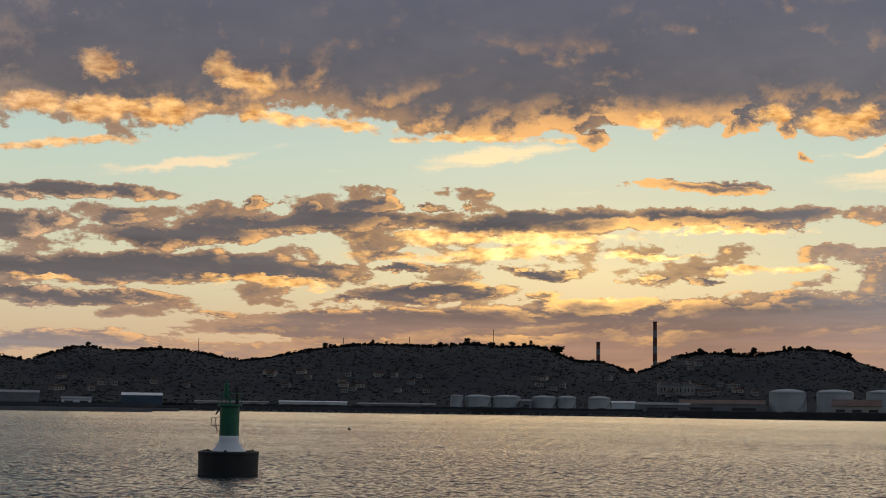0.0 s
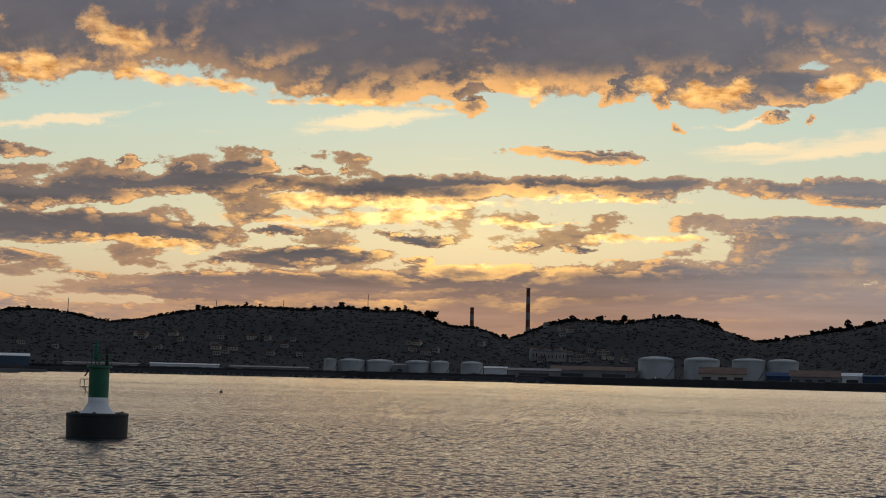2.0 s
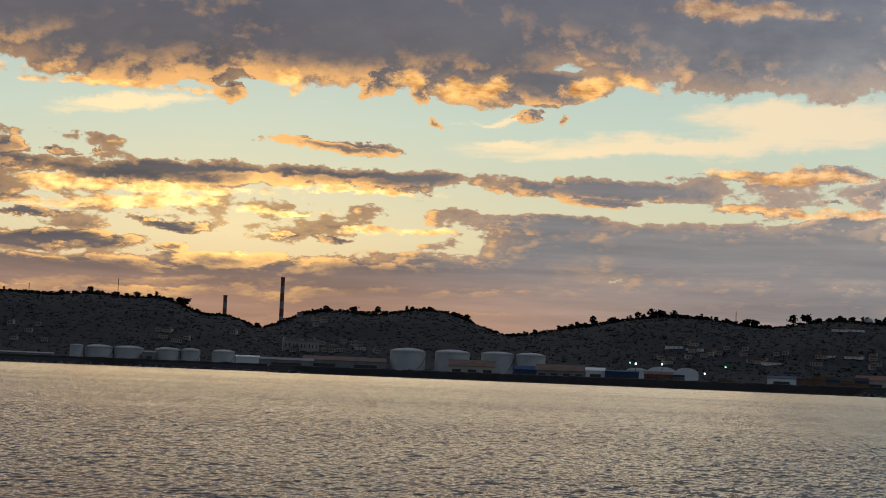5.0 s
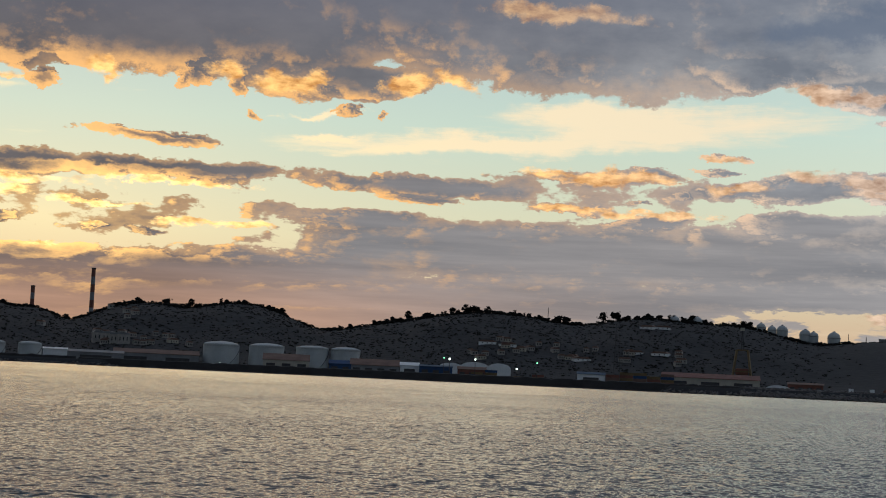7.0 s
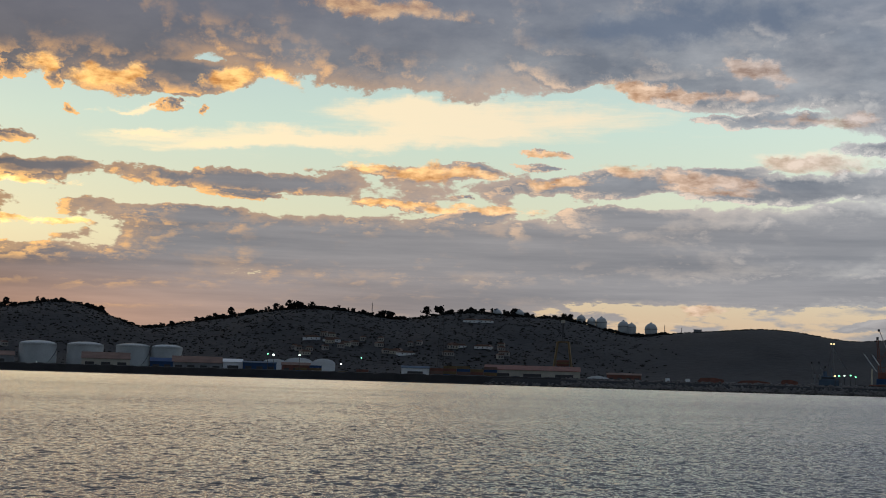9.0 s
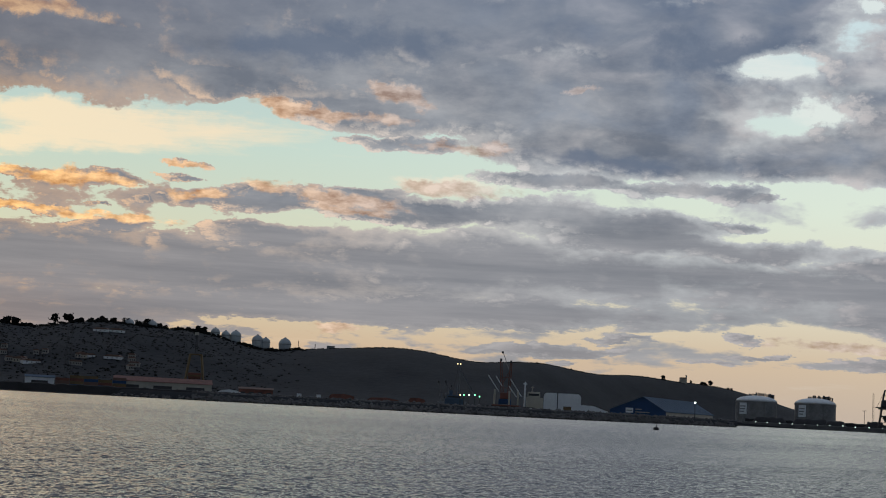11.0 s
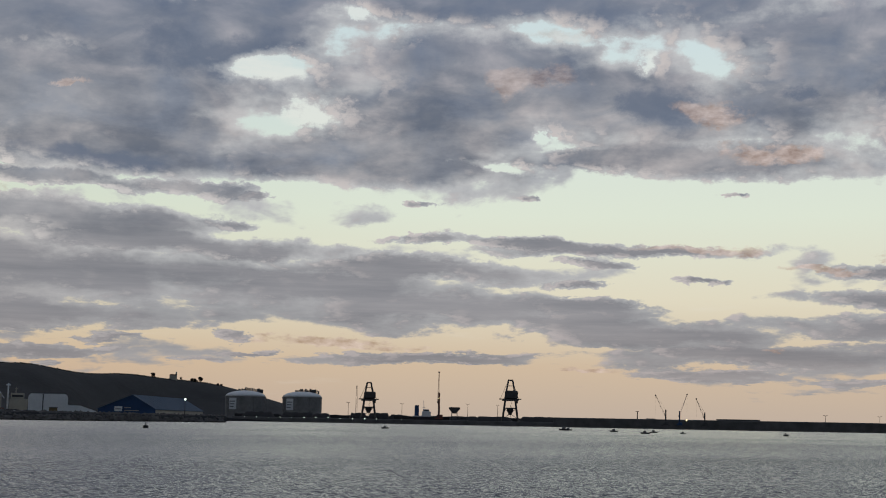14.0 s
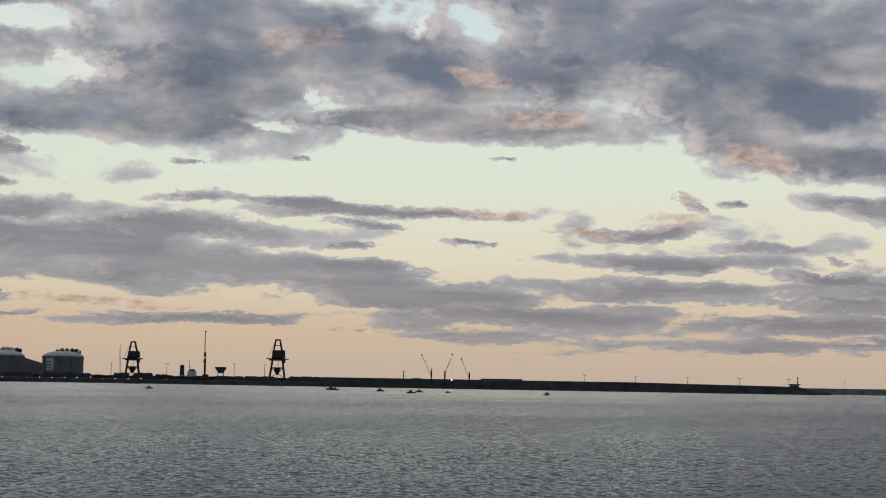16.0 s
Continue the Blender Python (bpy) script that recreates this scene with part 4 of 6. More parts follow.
shed(30.0, 33.68, 0.42, 0.60, 1400, CREAM, RUST, "long cream warehouse with a faded red roof", 40, 3)
shed(34.7, 36.0, 0.34, 0.41, 1330, RUST, TILEROOF, "low rust-brown shed by the water", 22, 4)
shed(-12.1, -10.6, 0.42, 0.52, 1500, PALEBLUE, WHITE, "large dim blue hall with a pale roof edge", 40, 0)
shed(-16.6, -15.1, 0.45, 0.55, 1480, GREYCLAD, GREYCLAD, "grey industrial hall among trees", 40, 0)
shed(-14.3, -13.2, 0.25, 0.33, 1450, WHITE, GREYCLAD, "small pale shed behind the mole", 20, 2)
shed(-6.2, -3.6, 0.26, 0.30, 1640, WHITE, WHITE, "long low white depot roof", 20, 0)
shed(-3.2, -0.2, 0.22, 0.27, 1640, GREYCLAD, GREYCLAD, "long low grey depot", 20, 0)
shed(-9.4, -6.6, 0.22, 0.26, 1640, CREAM, GREYCLAD, "long low cream depot", 20, 0)


def dome_hall(az0, az1, el_eave, el_top, d, label):
    """A white hall under a shallow curved roof."""
    az, w, base = (az0 + az1) / 2, deg(d, az1 - az0), 5.4
    he, ht = up(d, el_eave) - base, up(d, el_top) - base
    s = thing("dome_hall", facing(az, d, base), label, "shed", "curved white halls")
    part("wall", boxes((-w / 2, w / 2, 0, w * 0.6, 0, he)), WHITE, s)
    prof = [(w / 2 * math.cos(a), he + (ht - he) * math.sin(a)) for a in [math.pi * k / 14 for k in range(15)]]
    part("roof", prism(prof, -0.4, w * 0.6 + 0.4), WHITE, s)


dome_hall(21.5, 22.35, 0.45, 0.58, 1640, "pale hall with a shallow curved roof")
dome_hall(22.3, 23.4, 0.46, 0.65, 1640, "pale hall with a shallow curved roof")
dome_hall(23.35, 24.25, 0.44, 0.64, 1640, "pale hall with a shallow curved roof")


def tent(az, d, w, base=5.4):
    s = thing("storage_tent", facing(az, d, base), "white fabric storage tent with an open front", "tent")
    h = w * 0.22
    part("cover", prism([(-w / 2, 0), (-w / 2, h * 0.65), (-w * 0.3, h * 0.95), (0, h * 1.12), (w * 0.3, h * 0.95), (w / 2, h * 0.65), (w / 2, 0), (w * 0.26, 0), (w * 0.22, h * 0.5), (-w * 0.22, h * 0.5), (-w * 0.26, 0)], 0, 18), WHITE, s)
    part("back_wall", boxes((-w * 0.3, w * 0.3, 16, 16.4, 0, h * 0.8)), STEEL, s)


tent(34.35, 1320, deg(1320, 0.85))


# ---------------------------------------------------------------- the mole: white boat hall, blue warehouse
def boat_hall():
    d, base = 1180, 5.5
    w = deg(d, 1.43)
    h = up(d, 0.80) - base
    s = thing("boat_hall", facing(47.1, d, base), "white boat hall with rounded roof edges", "hall")
    prof = [(-w / 2, 0), (-w / 2, h * 0.80), (-w / 2 + 0.6, h * 0.92), (-w / 2 + 2.0, h), (w / 2 - 2.0, h), (w / 2 - 0.6, h * 0.92), (w / 2, h * 0.80), (w / 2, 0)]
    part("hall", prism(prof, 0, 24), WHITE, s)
    part("seam", boxes((-w * 0.14, -w * 0.115, -0.2, 0.1, 0, h)), STEEL, s, "dark seam between two halves")
    w2 = deg(d, 1.05)
    part("annex", prism([(w / 2, 0), (w / 2, h * 0.42), (w / 2 + w2 * 0.45, h * 0.40), (w / 2 + w2, h * 0.12), (w / 2 + w2, 0)], 2, 20), WHITE, s, "low white annex with a sloping roof")
    part("apron", boxes((-w / 2 - deg(d, 0.55), -w / 2, 3, 18, 0, 1.6)), WHITE, s)
    k = thing("kiosk", facing(47.3, d - 22, 4.6), "small ochre cabin in front of the white hall", "cabin")
    part("wall", boxes((-3, 3, 0, 5, 0, 4.6), bevel=0.1), YELLOW, k)
    part("roof", boxes((-3.3, 3.3, -0.3, 5.3, 4.6, 5.0)), STEEL, k)


boat_hall()


def blue_warehouse():
    base = 5.4
    near, far = polar(50.17, 1290), polar(52.06, 1500)
    deep = (far - near).length
    turn = -math.degrees(math.atan2((far - near).x, (far - near).y))
    s = thing("blue_warehouse", pose(near.x, near.y, base, 0, 0, turn), "long blue warehouse with a white sign on its gable", "warehouse")
    wl, wr, he, hr = 29.0, 20.0, 4.6, up(1290, 0.82) - base
    gable = [(-wl, 0), (-wl, he), (0, hr), (wr, he), (wr, 0)]
    part("gable_wall", prism(gable, 0, 0.6), BLUE, s)
    part("back_wall", prism(gable, deep - 0.6, deep), BLUE, s)
    part("side_wall", boxes((wr - 0.5, wr, 0.6, deep - 0.6, 0, he)), CREAM, s, "pale lower side wall")
    part("side_wall", boxes((-wl, -wl + 0.5, 0.6, deep - 0.6, 0, he)), BLUE, s)
    for x in (-wl - 0.8, wr + 0.8):
        part("roof_slope", prism([(x, he - 0.3), (x, he + 0.2), (0, hr + 0.5), (0, hr)], -0.8, deep + 0.8), PALEBLUE, s)
    for k in range(1, 16):
        y = deep * k / 16
        part("roof_rib", beams(0.3, ((0.2, y, hr + 0.5), (wr + 0.6, y, he + 0.3))), PALEBLUE, s)
    sign = part("sign_panel", boxes((-15.0, -8.4, -0.18, -0.01, 2.6, 6.8)), WHITE, s, "white square sign")
    part("sign_mark", boxes((-14.2, -9.2, -0.24, -0.19, 4.2, 5.0)), GREYCLAD, sign)
    for x1, z in ((-1.0, 5.4), (6.0, 3.0)):
        part("lettering_bar", boxes((-6.6, x1, -0.16, -0.01, z, z + 0.9)), PLASTER, s, "pale bar of lettering")


blue_warehouse()


# ---------------------------------------------------------------- cranes
def grab_unloader(az, d, el_top, wide, turn=0.0, base=8.0):
    """A portal unloader on four splayed legs with its house and A-frame."""
    h = up(d, el_top) - base
    w = deg(d, wide)
    t = thing("ship_unloader", facing(az, d, base, turn), "dark steel portal ship unloader on splayed legs", "crane", "ship unloaders on the coal quay")
    zd = h * 0.50
    for sx in (-1, 1):
        for sy in (-1, 1):
            part("leg", beams(2.6, ((sx * w * 0.47, sy * 9, 0), (sx * w * 0.30, sy * 7, zd))), STEEL, t)
    part("portal_tie", beams(2.0, *[((sx * w * 0.36, -8, zd * 0.62), (sx * w * 0.36, 8, zd * 0.62)) for sx in (-1, 1)], *[((-w * 0.37, sy * 8, zd * 0.62), (w * 0.37, sy * 8, zd * 0.62)) for sy in (-1, 1)]), STEEL, t)
    part("portal_brace", beams(0.8, *[((sx * w * 0.45, sy * 8.8, zd * 0.1), (-sx * w * 0.36, sy * 8, zd * 0.6)) for sx in (-1, 1) for sy in (-1, 1)]), STEEL, t)
    part("deck", boxes((-w * 0.50, w * 0.50, -9, 9, zd - 1, zd + 1.6), bevel=0.2), STEEL, t)
    part("machine_house", boxes((-w * 0.33, w * 0.45, -7, 8, zd + 2.6, zd + h * 0.235), bevel=1.6), STEEL, t, "dark machinery house")
    part("grab_hopper", lathe([(2.2, zd * 0.30), (5.5, zd * 0.52), (5.5, zd * 0.62), (2.0, zd * 0.62)], 12), STEEL, t)
    part("boom", beams(1.6, ((-w * 0.68, 0, zd + 2), (w * 0.66, 0, zd + 2)), ((-w * 0.66, 2.4, zd + 2), (w * 0.64, 2.4, zd + 2))), STEEL, t)
    a = part("a_frame", beams(2.1, *[((sx * w * 0.34, sy * 5, zd), (sx * w * 0.13, sy * 2, h * 0.97)) for sx in (-1, 1) for sy in (-1, 1)]), STEEL, t)
    part("head_sheave", boxes((-w * 0.16, w * 0.16, -2.5, 2.5, h * 0.965, h), (-w * 0.2, w * 0.2, -1.5, 1.5, h * 0.84, h * 0.855)), STEEL, a)
    part("stay", beams(0.45, ((-w * 0.13, 0, h * 0.97), (-w * 0.60, 0, zd + 2.5)), ((w * 0.13, 0, h * 0.97), (w * 0.50, 0, zd + 2.5)), ((w * 0.13, 0, h * 0.97), (w * 0.38, 4, zd + 8))), STEEL, t)
    part("driver_cab", boxes((w * 0.30, w * 0.46, -9.5, -5, zd - 5, zd - 1), bevel=0.3), GLASS, t)
    part("stair_tower", beams(0.5, *[((w * (0.1 * (k % 2)), -8, zd * k / 8), (w * (0.1 * ((k + 1) % 2)), -8, zd * (k + 1) / 8)) for k in range(8)]), STEEL, t)


DQ = 2520
grab_unloader(59.10, DQ, 1.51, 0.58)
grab_unloader(64.54, DQ, 1.70, 0.64)


def harbour_crane(az, d, el_top, el_tower, jib=(0, 0), base=8.0, paint=None, name="harbour_crane", label="red mobile harbour crane with a raised jib", size=1.0):
    """A mobile crane: chassis, turret, tower and a lattice jib; jib: how far its head leans over, across and along."""
    ht, hj = up(d, el_tower) - base, up(d, el_top) - base
    t = thing(name, facing(az, d, base), label, "crane", "harbour cranes")
    k = size
    part("chassis", boxes((-7 * k, 7 * k, -5 * k, 5 * k, 1.2, 3.6), bevel=0.3), paint, t)
    for sx in (-1, 1):
        for sy in (-1, 1):
            part("outrigger", boxes((sx * 8 * k - 1.2, sx * 8 * k + 1.2, sy * 6 * k - 1.2, sy * 6 * k + 1.2, 0, 1.5)), STEEL, t)
    part("machine_deck", boxes((-3.5 * k, 6.5 * k, -3.5 * k, 3.5 * k, 3.6, 9 * k), bevel=0.5), paint, t)
    tower = bmesh.new()
    box(tower, -1.7 * k, 1.7 * k, -1.7 * k, 1.7 * k, 8 * k, ht, bevel=0.3)
    part("tower", tower, paint, t)
    part("cab", boxes((-3.2 * k, -1.7 * k, -2 * k, 2 * k, ht * 0.62, ht * 0.62 + 3 * k), bevel=0.2), GLASS, t)
    j = bmesh.new()
    root, head = Vector((-1.5 * k, 0, ht * 0.62)), Vector((jib[0], jib[1], hj))
    for o in ((-1.1, -1.1), (1.1, -1.1), (1.1, 1.1), (-1.1, 1.1)):
        off = Vector((o[0] * k, o[1] * k, 0))
        beam(j, root + off, head + off * 0.35, 0.42 * k)
    n = 14
    for i in range(n):
        a, b = root.lerp(head, i / n), root.lerp(head, (i + 1) / n)
        s, w0, w1 = (1 if i % 2 else -1), 1.1 * k * (1 - 0.65 * i / n), 1.1 * k * (1 - 0.65 * (i + 1) / n)
        beam(j, a + Vector((s * w0, -w0, 0)), b + Vector((-s * w1, -w1, 0)), 0.28 * k)
        beam(j, a + Vector((s * w0, w0, 0)), b + Vector((-s * w1, w1, 0)), 0.28 * k)
    arm = part("jib", j, paint, t, "lattice jib")
    part("jib_head", boxes((head.x - 1.6 * k, head.x + 1.6 * k, -1.2, 1.2, hj - 0.8, hj + 1.2), bevel=0.2), STEEL, arm)
    part("luffing_rope", beams(0.22 * k, ((0, 0.6, ht), (head.x, 0.6, hj)), ((0, -0.6, ht), (head.x, -0.6, hj))), STEEL, t)
    part("hoist_rope", beams(0.16 * k, ((head.x, 0, hj), (head.x, 0, hj * 0.35))), STEEL, t)
    return t


harbour_crane(61.80, DQ, 1.93, 1.15, (-0.6, 0), 8.0, RUST)
harbour_crane(70.46, 2260, 1.19, 0.66, (-deg(2260, .38), 0), 5.0, STEEL, label="slim dark harbour crane with its jib raised", size=0.62)
harbour_crane(70.98, 2260, 1.23, 0.61, (deg(2260, .28), 0), 5.0, BLUE, label="slim blue harbour crane with its jib raised", size=0.62)
harbour_crane(71.92, 2260, 1.07, 0.56, (-deg(2260, .31), 0), 5.0, STEEL, label="slim dark harbour crane with its jib raised", size=0.62)


def twin_dock_crane(az=44.9, d=1240, base=5.5):
    """Two rust-red lattice uprights on a blue portal, with a short jib thrown up between them."""
    t = thing("dock_crane", facing(az, d, base), "rust-red twin-mast dock crane on a blue portal", "crane", "dock cranes")

    def at(a, e, y=0.0):
        return Vector((deg(d, a - az), y, up(d, e) - base))

    portal = part("portal", boxes((-5.2, 5.2, -4, 4, 4.0, 8.2), bevel=0.3), BLUE, t, "blue portal deck")
    for sx in (-1, 1):
        for sy in (-1, 1):
            part("portal_leg", beams(1.3, ((sx * 5.0, sy * 3.6, 0), (sx * 4.2, sy * 3.2, 4.2))), BLUE, portal)
    part("machine_house", boxes((-4.2, 4.4, -3, 3, 8.2, 13.5), bevel=0.5), RUST, t)
    for (a0, e0), (a1, e1) in (((44.80, 0.5), (44.69, 1.93)), ((45.03, 0.5), (45.08, 1.87))):
        foot_at, head = at(a0, e0), at(a1, e1)
        m = bmesh.new()
        for ox in (-1.1, 1.1):
            for oy in (-1.1, 1.1):
                beam(m, foot_at + Vector((ox, oy, 0)), head + Vector((ox * 0.55, oy * 0.55, 0)), 0.55)
        n = 12
        for k in range(n):
            a, b, sg = foot_at.lerp(head, k / n), foot_at.lerp(head, (k + 1) / n), 1 if k % 2 else -1
            beam(m, a + Vector((sg, -0.9, 0)), b + Vector((-sg, -0.9, 0)), 0.4)
            beam(m, a + Vector((sg, 0.9, 0)), b + Vector((-sg, 0.9, 0)), 0.4)
        mast = part("mast", m, RUST, t, "rust-red lattice mast")
        part("mast_head", boxes((head.x - 0.9, head.x + 0.9, -1, 1, head.z - 0.4, head.z + 2.0), bevel=0.2), STEEL, mast)
    arm = part("jib", beams(0.5, (at(45.0, 1.62, -0.7), at(44.76, 2.25, -0.3)), (at(45.0, 1.62, 0.7), at(44.76, 2.25, 0.3)), (at(44.93, 1.82, -0.6), at(44.93, 1.82, 0.6)), (at(44.85, 2.02, -0.5), at(44.85, 2.02, 0.5))), PLASTER, t, "pale raised jib")
    tip = at(44.74, 2.27)
    part("jib_head", boxes((tip.x - 1.0, tip.x + 0.8, -0.8, 0.8, tip.z - 1.0, tip.z + 0.9), bevel=0.2), STEEL, arm)
    part("cross_tie", beams(0.5, (at(44.74, 1.3), at(45.06, 1.3)), (at(44.76, 1.0), at(45.05, 1.6)), (at(44.77, 0.9), at(45.05, 0.9))), RUST, t)


def a_frame_crane(az=43.2, d=1300, base=5.5):
    """A slim grey crane: an upright mast and a jib that slants down from its head."""
    t = thing("dock_crane", facing(az, d, base), "slim grey dock crane with lamps at its masthead", "crane", "dock cranes")

    def at(a, e, y=0.0):
        return Vector((deg(d, a - az), y, up(d, e) - base))

    part("carriage", boxes((-4.5, 5.0, -3, 3, 1.0, 4.5), bevel=0.3), GREYCLAD, t)
    for sx in (-4, 4):
        part("bogie", boxes((sx - 1.2, sx + 1.2, -2.6, 2.6, 0, 1.1), bevel=0.2), STEEL, t)
    for name, p, q, w in (("mast", at(43.11, 0.42), at(43.08, 1.70), 0.9), ("jib", at(43.12, 1.55), at(43.68, 0.60), 0.7)):
        m = bmesh.new()
        side = Vector((0, 0, 1)) if name == "jib" else Vector((1, 0, 0))
        for o in (-w, w):
            for oy in (-w, w):
                beam(m, p + side * o + Vector((0, oy, 0)), q + side * o * 0.6 + Vector((0, oy * 0.6, 0)), 0.34)
        for k in range(14):
            a, b, sg = p.lerp(q, k / 14), p.lerp(q, (k + 1) / 14), w * 0.8 * (1 if k % 2 else -1)
            beam(m, a + side * sg - Vector((0, w * 0.8, 0)), b - side * sg - Vector((0, w * 0.8, 0)), 0.26)
        part(name, m, GREYCLAD, t, "grey lattice " + name)
    top = at(43.08, 1.72)
    head = part("mast_head", boxes((top.x - 1.8, top.x + 1.8, -1, 1, top.z - 0.4, top.z + 0.8), bevel=0.15), STEEL, t)
    for ox in (-1.2, 1.2):
        part("lamp", boxes((top.x + ox - 0.45, top.x + ox + 0.45, -1.15, -1.02, top.z - 0.2, top.z + 0.6)), LAMP_AMBER, head, "small warm lamp")
    part("stay", beams(0.2, (at(43.08, 1.7), at(43.66, 0.68)), (at(43.08, 1.7), at(42.86, 0.5))), STEEL, t)


twin_dock_crane()
a_frame_crane()
for az, el, lean in ((42.45, 1.0, -0.12), (42.85, 1.02, -0.25), (42.62, 0.86, 0.2)):
    harbour_crane(az, 1310, el, 0.58, (deg(1310, lean), 0), 5.5, GREYCLAD, label="small dim grey dock crane with a slanting jib", size=0.45)


def yellow_gantry(az=33.0, d=1480, base=5.5):
    """The goliath crane that stands over the warehouse: a tapering portal with its jib upright."""
    t = thing("portal_crane", facing(az, d, base), "ochre portal crane with a tapering frame", "crane")
    z1, z2, z3 = up(d, 0.74) - base, up(d, 1.55) - base, up(d, 2.36) - base
    w0, w1 = deg(d, 0.80), deg(d, 0.42)
    for sx in (-1, 1):
        for sy in (-1, 1):
            part("leg", beams(1.8, ((sx * w0 / 2, sy * 6, 0), (sx * w1 / 2, sy * 3, z2))), YELLOW, t)
    part("tie", beams(1.2, *[((-w0 * 0.40, sy * 5, z1), (w0 * 0.40, sy * 5, z1)) for sy in (-1, 1)], *[((-w1 / 2, sy * 3, z2), (w1 / 2, sy * 3, z2)) for sy in (-1, 1)]), YELLOW, t)
    part("machine_house", boxes((-w0 * 0.3, w0 * 0.3, -4, 4, z1 - 3, z1 + 3), bevel=0.4), RUST, t)
    part("jib", beams(0.8, ((-1, 0, z2), (-0.6, 0, z3)), ((1, 0, z2), (-0.2, 0, z3))), STEEL, t)
    part("jib_head", boxes((-2.4, 1.6, -1, 1, z3 - 2, z3 + 1)), CREAM, t)


yellow_gantry()


def hopper(az=62.40, d=DQ, base=8.0):
    t = thing("quay_hopper", facing(az, d, base), "dark funnel-shaped coal hopper on legs", "hopper")
    w, h = deg(d, 0.42), up(d, 0.60) - base
    part("bin", prism([(-w / 2, h), (w / 2, h), (w / 2, h * 0.86), (w * 0.18, h * 0.52), (-w * 0.18, h * 0.52), (-w / 2, h * 0.86)], -6, 6), STEEL, t)
    for sx in (-1, 1):
        for sy in (-1, 1):
            part("leg", beams(1.3, ((sx * w * 0.26, sy * 5, 0), (sx * w * 0.24, sy * 5, h * 0.72))), STEEL, t)
    part("conveyor", boxes((w * 0.2, w * 1.1, -2, 2, 2.0, 5.0)), STEEL, t)


hopper()
lattice_mast(58.63, 1.36, DQ + 10, 3.0, 6.0, "lattice_tower", "slim lattice tower beside a ship unloader", "")
lattice_mast(29.0 - 0.7, 2.35, 1500, 7.0, 5.4, "lattice_tower", "dim grey lattice crane tower before the hillside", "")

# ---------------------------------------------------------------- coal quay, breakwaters and rocks
def wall_run(name, az0, az1, d0, d1, top, thick, mat, label, step=0.2, wave=0.0, category="breakwater"):
    """A wall or heap that follows the shore from one bearing to another; top: its height by bearing."""
    bm = bmesh.new()
    n = int((az1 - az0) / step) + 1
    rows = []
    for i in range(n + 1):
        az = az0 + (az1 - az0) * i / n
        d = d0 + (d1 - d0) * i / n
        z = top(az) + wave * noise.noise((az * 3.0, 5.0, 0.0))
        rows.append([bm.verts.new(polar(az, *q)) for q in ((d - 4, -2.0), (d, 0.8), (d + 2.5, z * 0.93), (d + 5, z), (d + thick, z), (d + thick + 8, -2.0))])
    for a, b in zip(rows, rows[1:]):
        for k in range(5):
            bm.faces.new((a[k], a[k + 1], b[k + 1], b[k]))
    bm.faces.new(rows[0])
    bm.faces.new(list(reversed(rows[-1])))
    bmesh.ops.recalc_face_normals(bm, faces=bm.faces)
    ob = new(name, mesh_of(name, bm, mat))
    return tagged(ob, label, category, kind="structure")


wall_run("coal_quay_wall", 53.9, 69.4, 2440, 2420, lambda a: 7.6, 70, DARKSTONE, "long dark quay wall of the coal terminal", category="quay")
wall_run("breakwater_wall", 66.2, 84.3, 2330, 2330, lambda a: up(2330, 0.285 - 0.012 * max(0, a - 78)), 26, DARKSTONE, "long dark concrete breakwater wall")
wall_run("breakwater_head", 84.25, 85.25, 2328, 2328, lambda a: 13.0 - 11.0 * (a - 84.25), 24, DARKSTONE, "sloping end of the concrete breakwater", 0.08)
wall_run("outer_breakwater", 84.2, 100.0, 3300, 3100, lambda a: up(3250, 0.17), 20, CONCRETE, "distant outer breakwater wall")
wall_run("south_mole", -40.0, -10.95, 950, 950, lambda a: 2.6, 14, DARKSTONE, "low dark stone mole in front of the shore")
wall_run("shore_wall", -9.8, 7.75, 1570, 1570, lambda a: 8.2, 6, COAL, "low dark sea wall along the shore", 0.2, 1.2, "sea wall")
wall_run("shore_wall_north", 7.85, 36.0, 1362, 1092, lambda a: 7.0, 6, COAL, "low dark sea wall along the shore", 0.2, 1.2, "sea wall")
wall_run("inner_mole", -11.4, -9.95, 1180, 1180, lambda a: 2.4, 12, DARKSTONE, "short low stone mole")


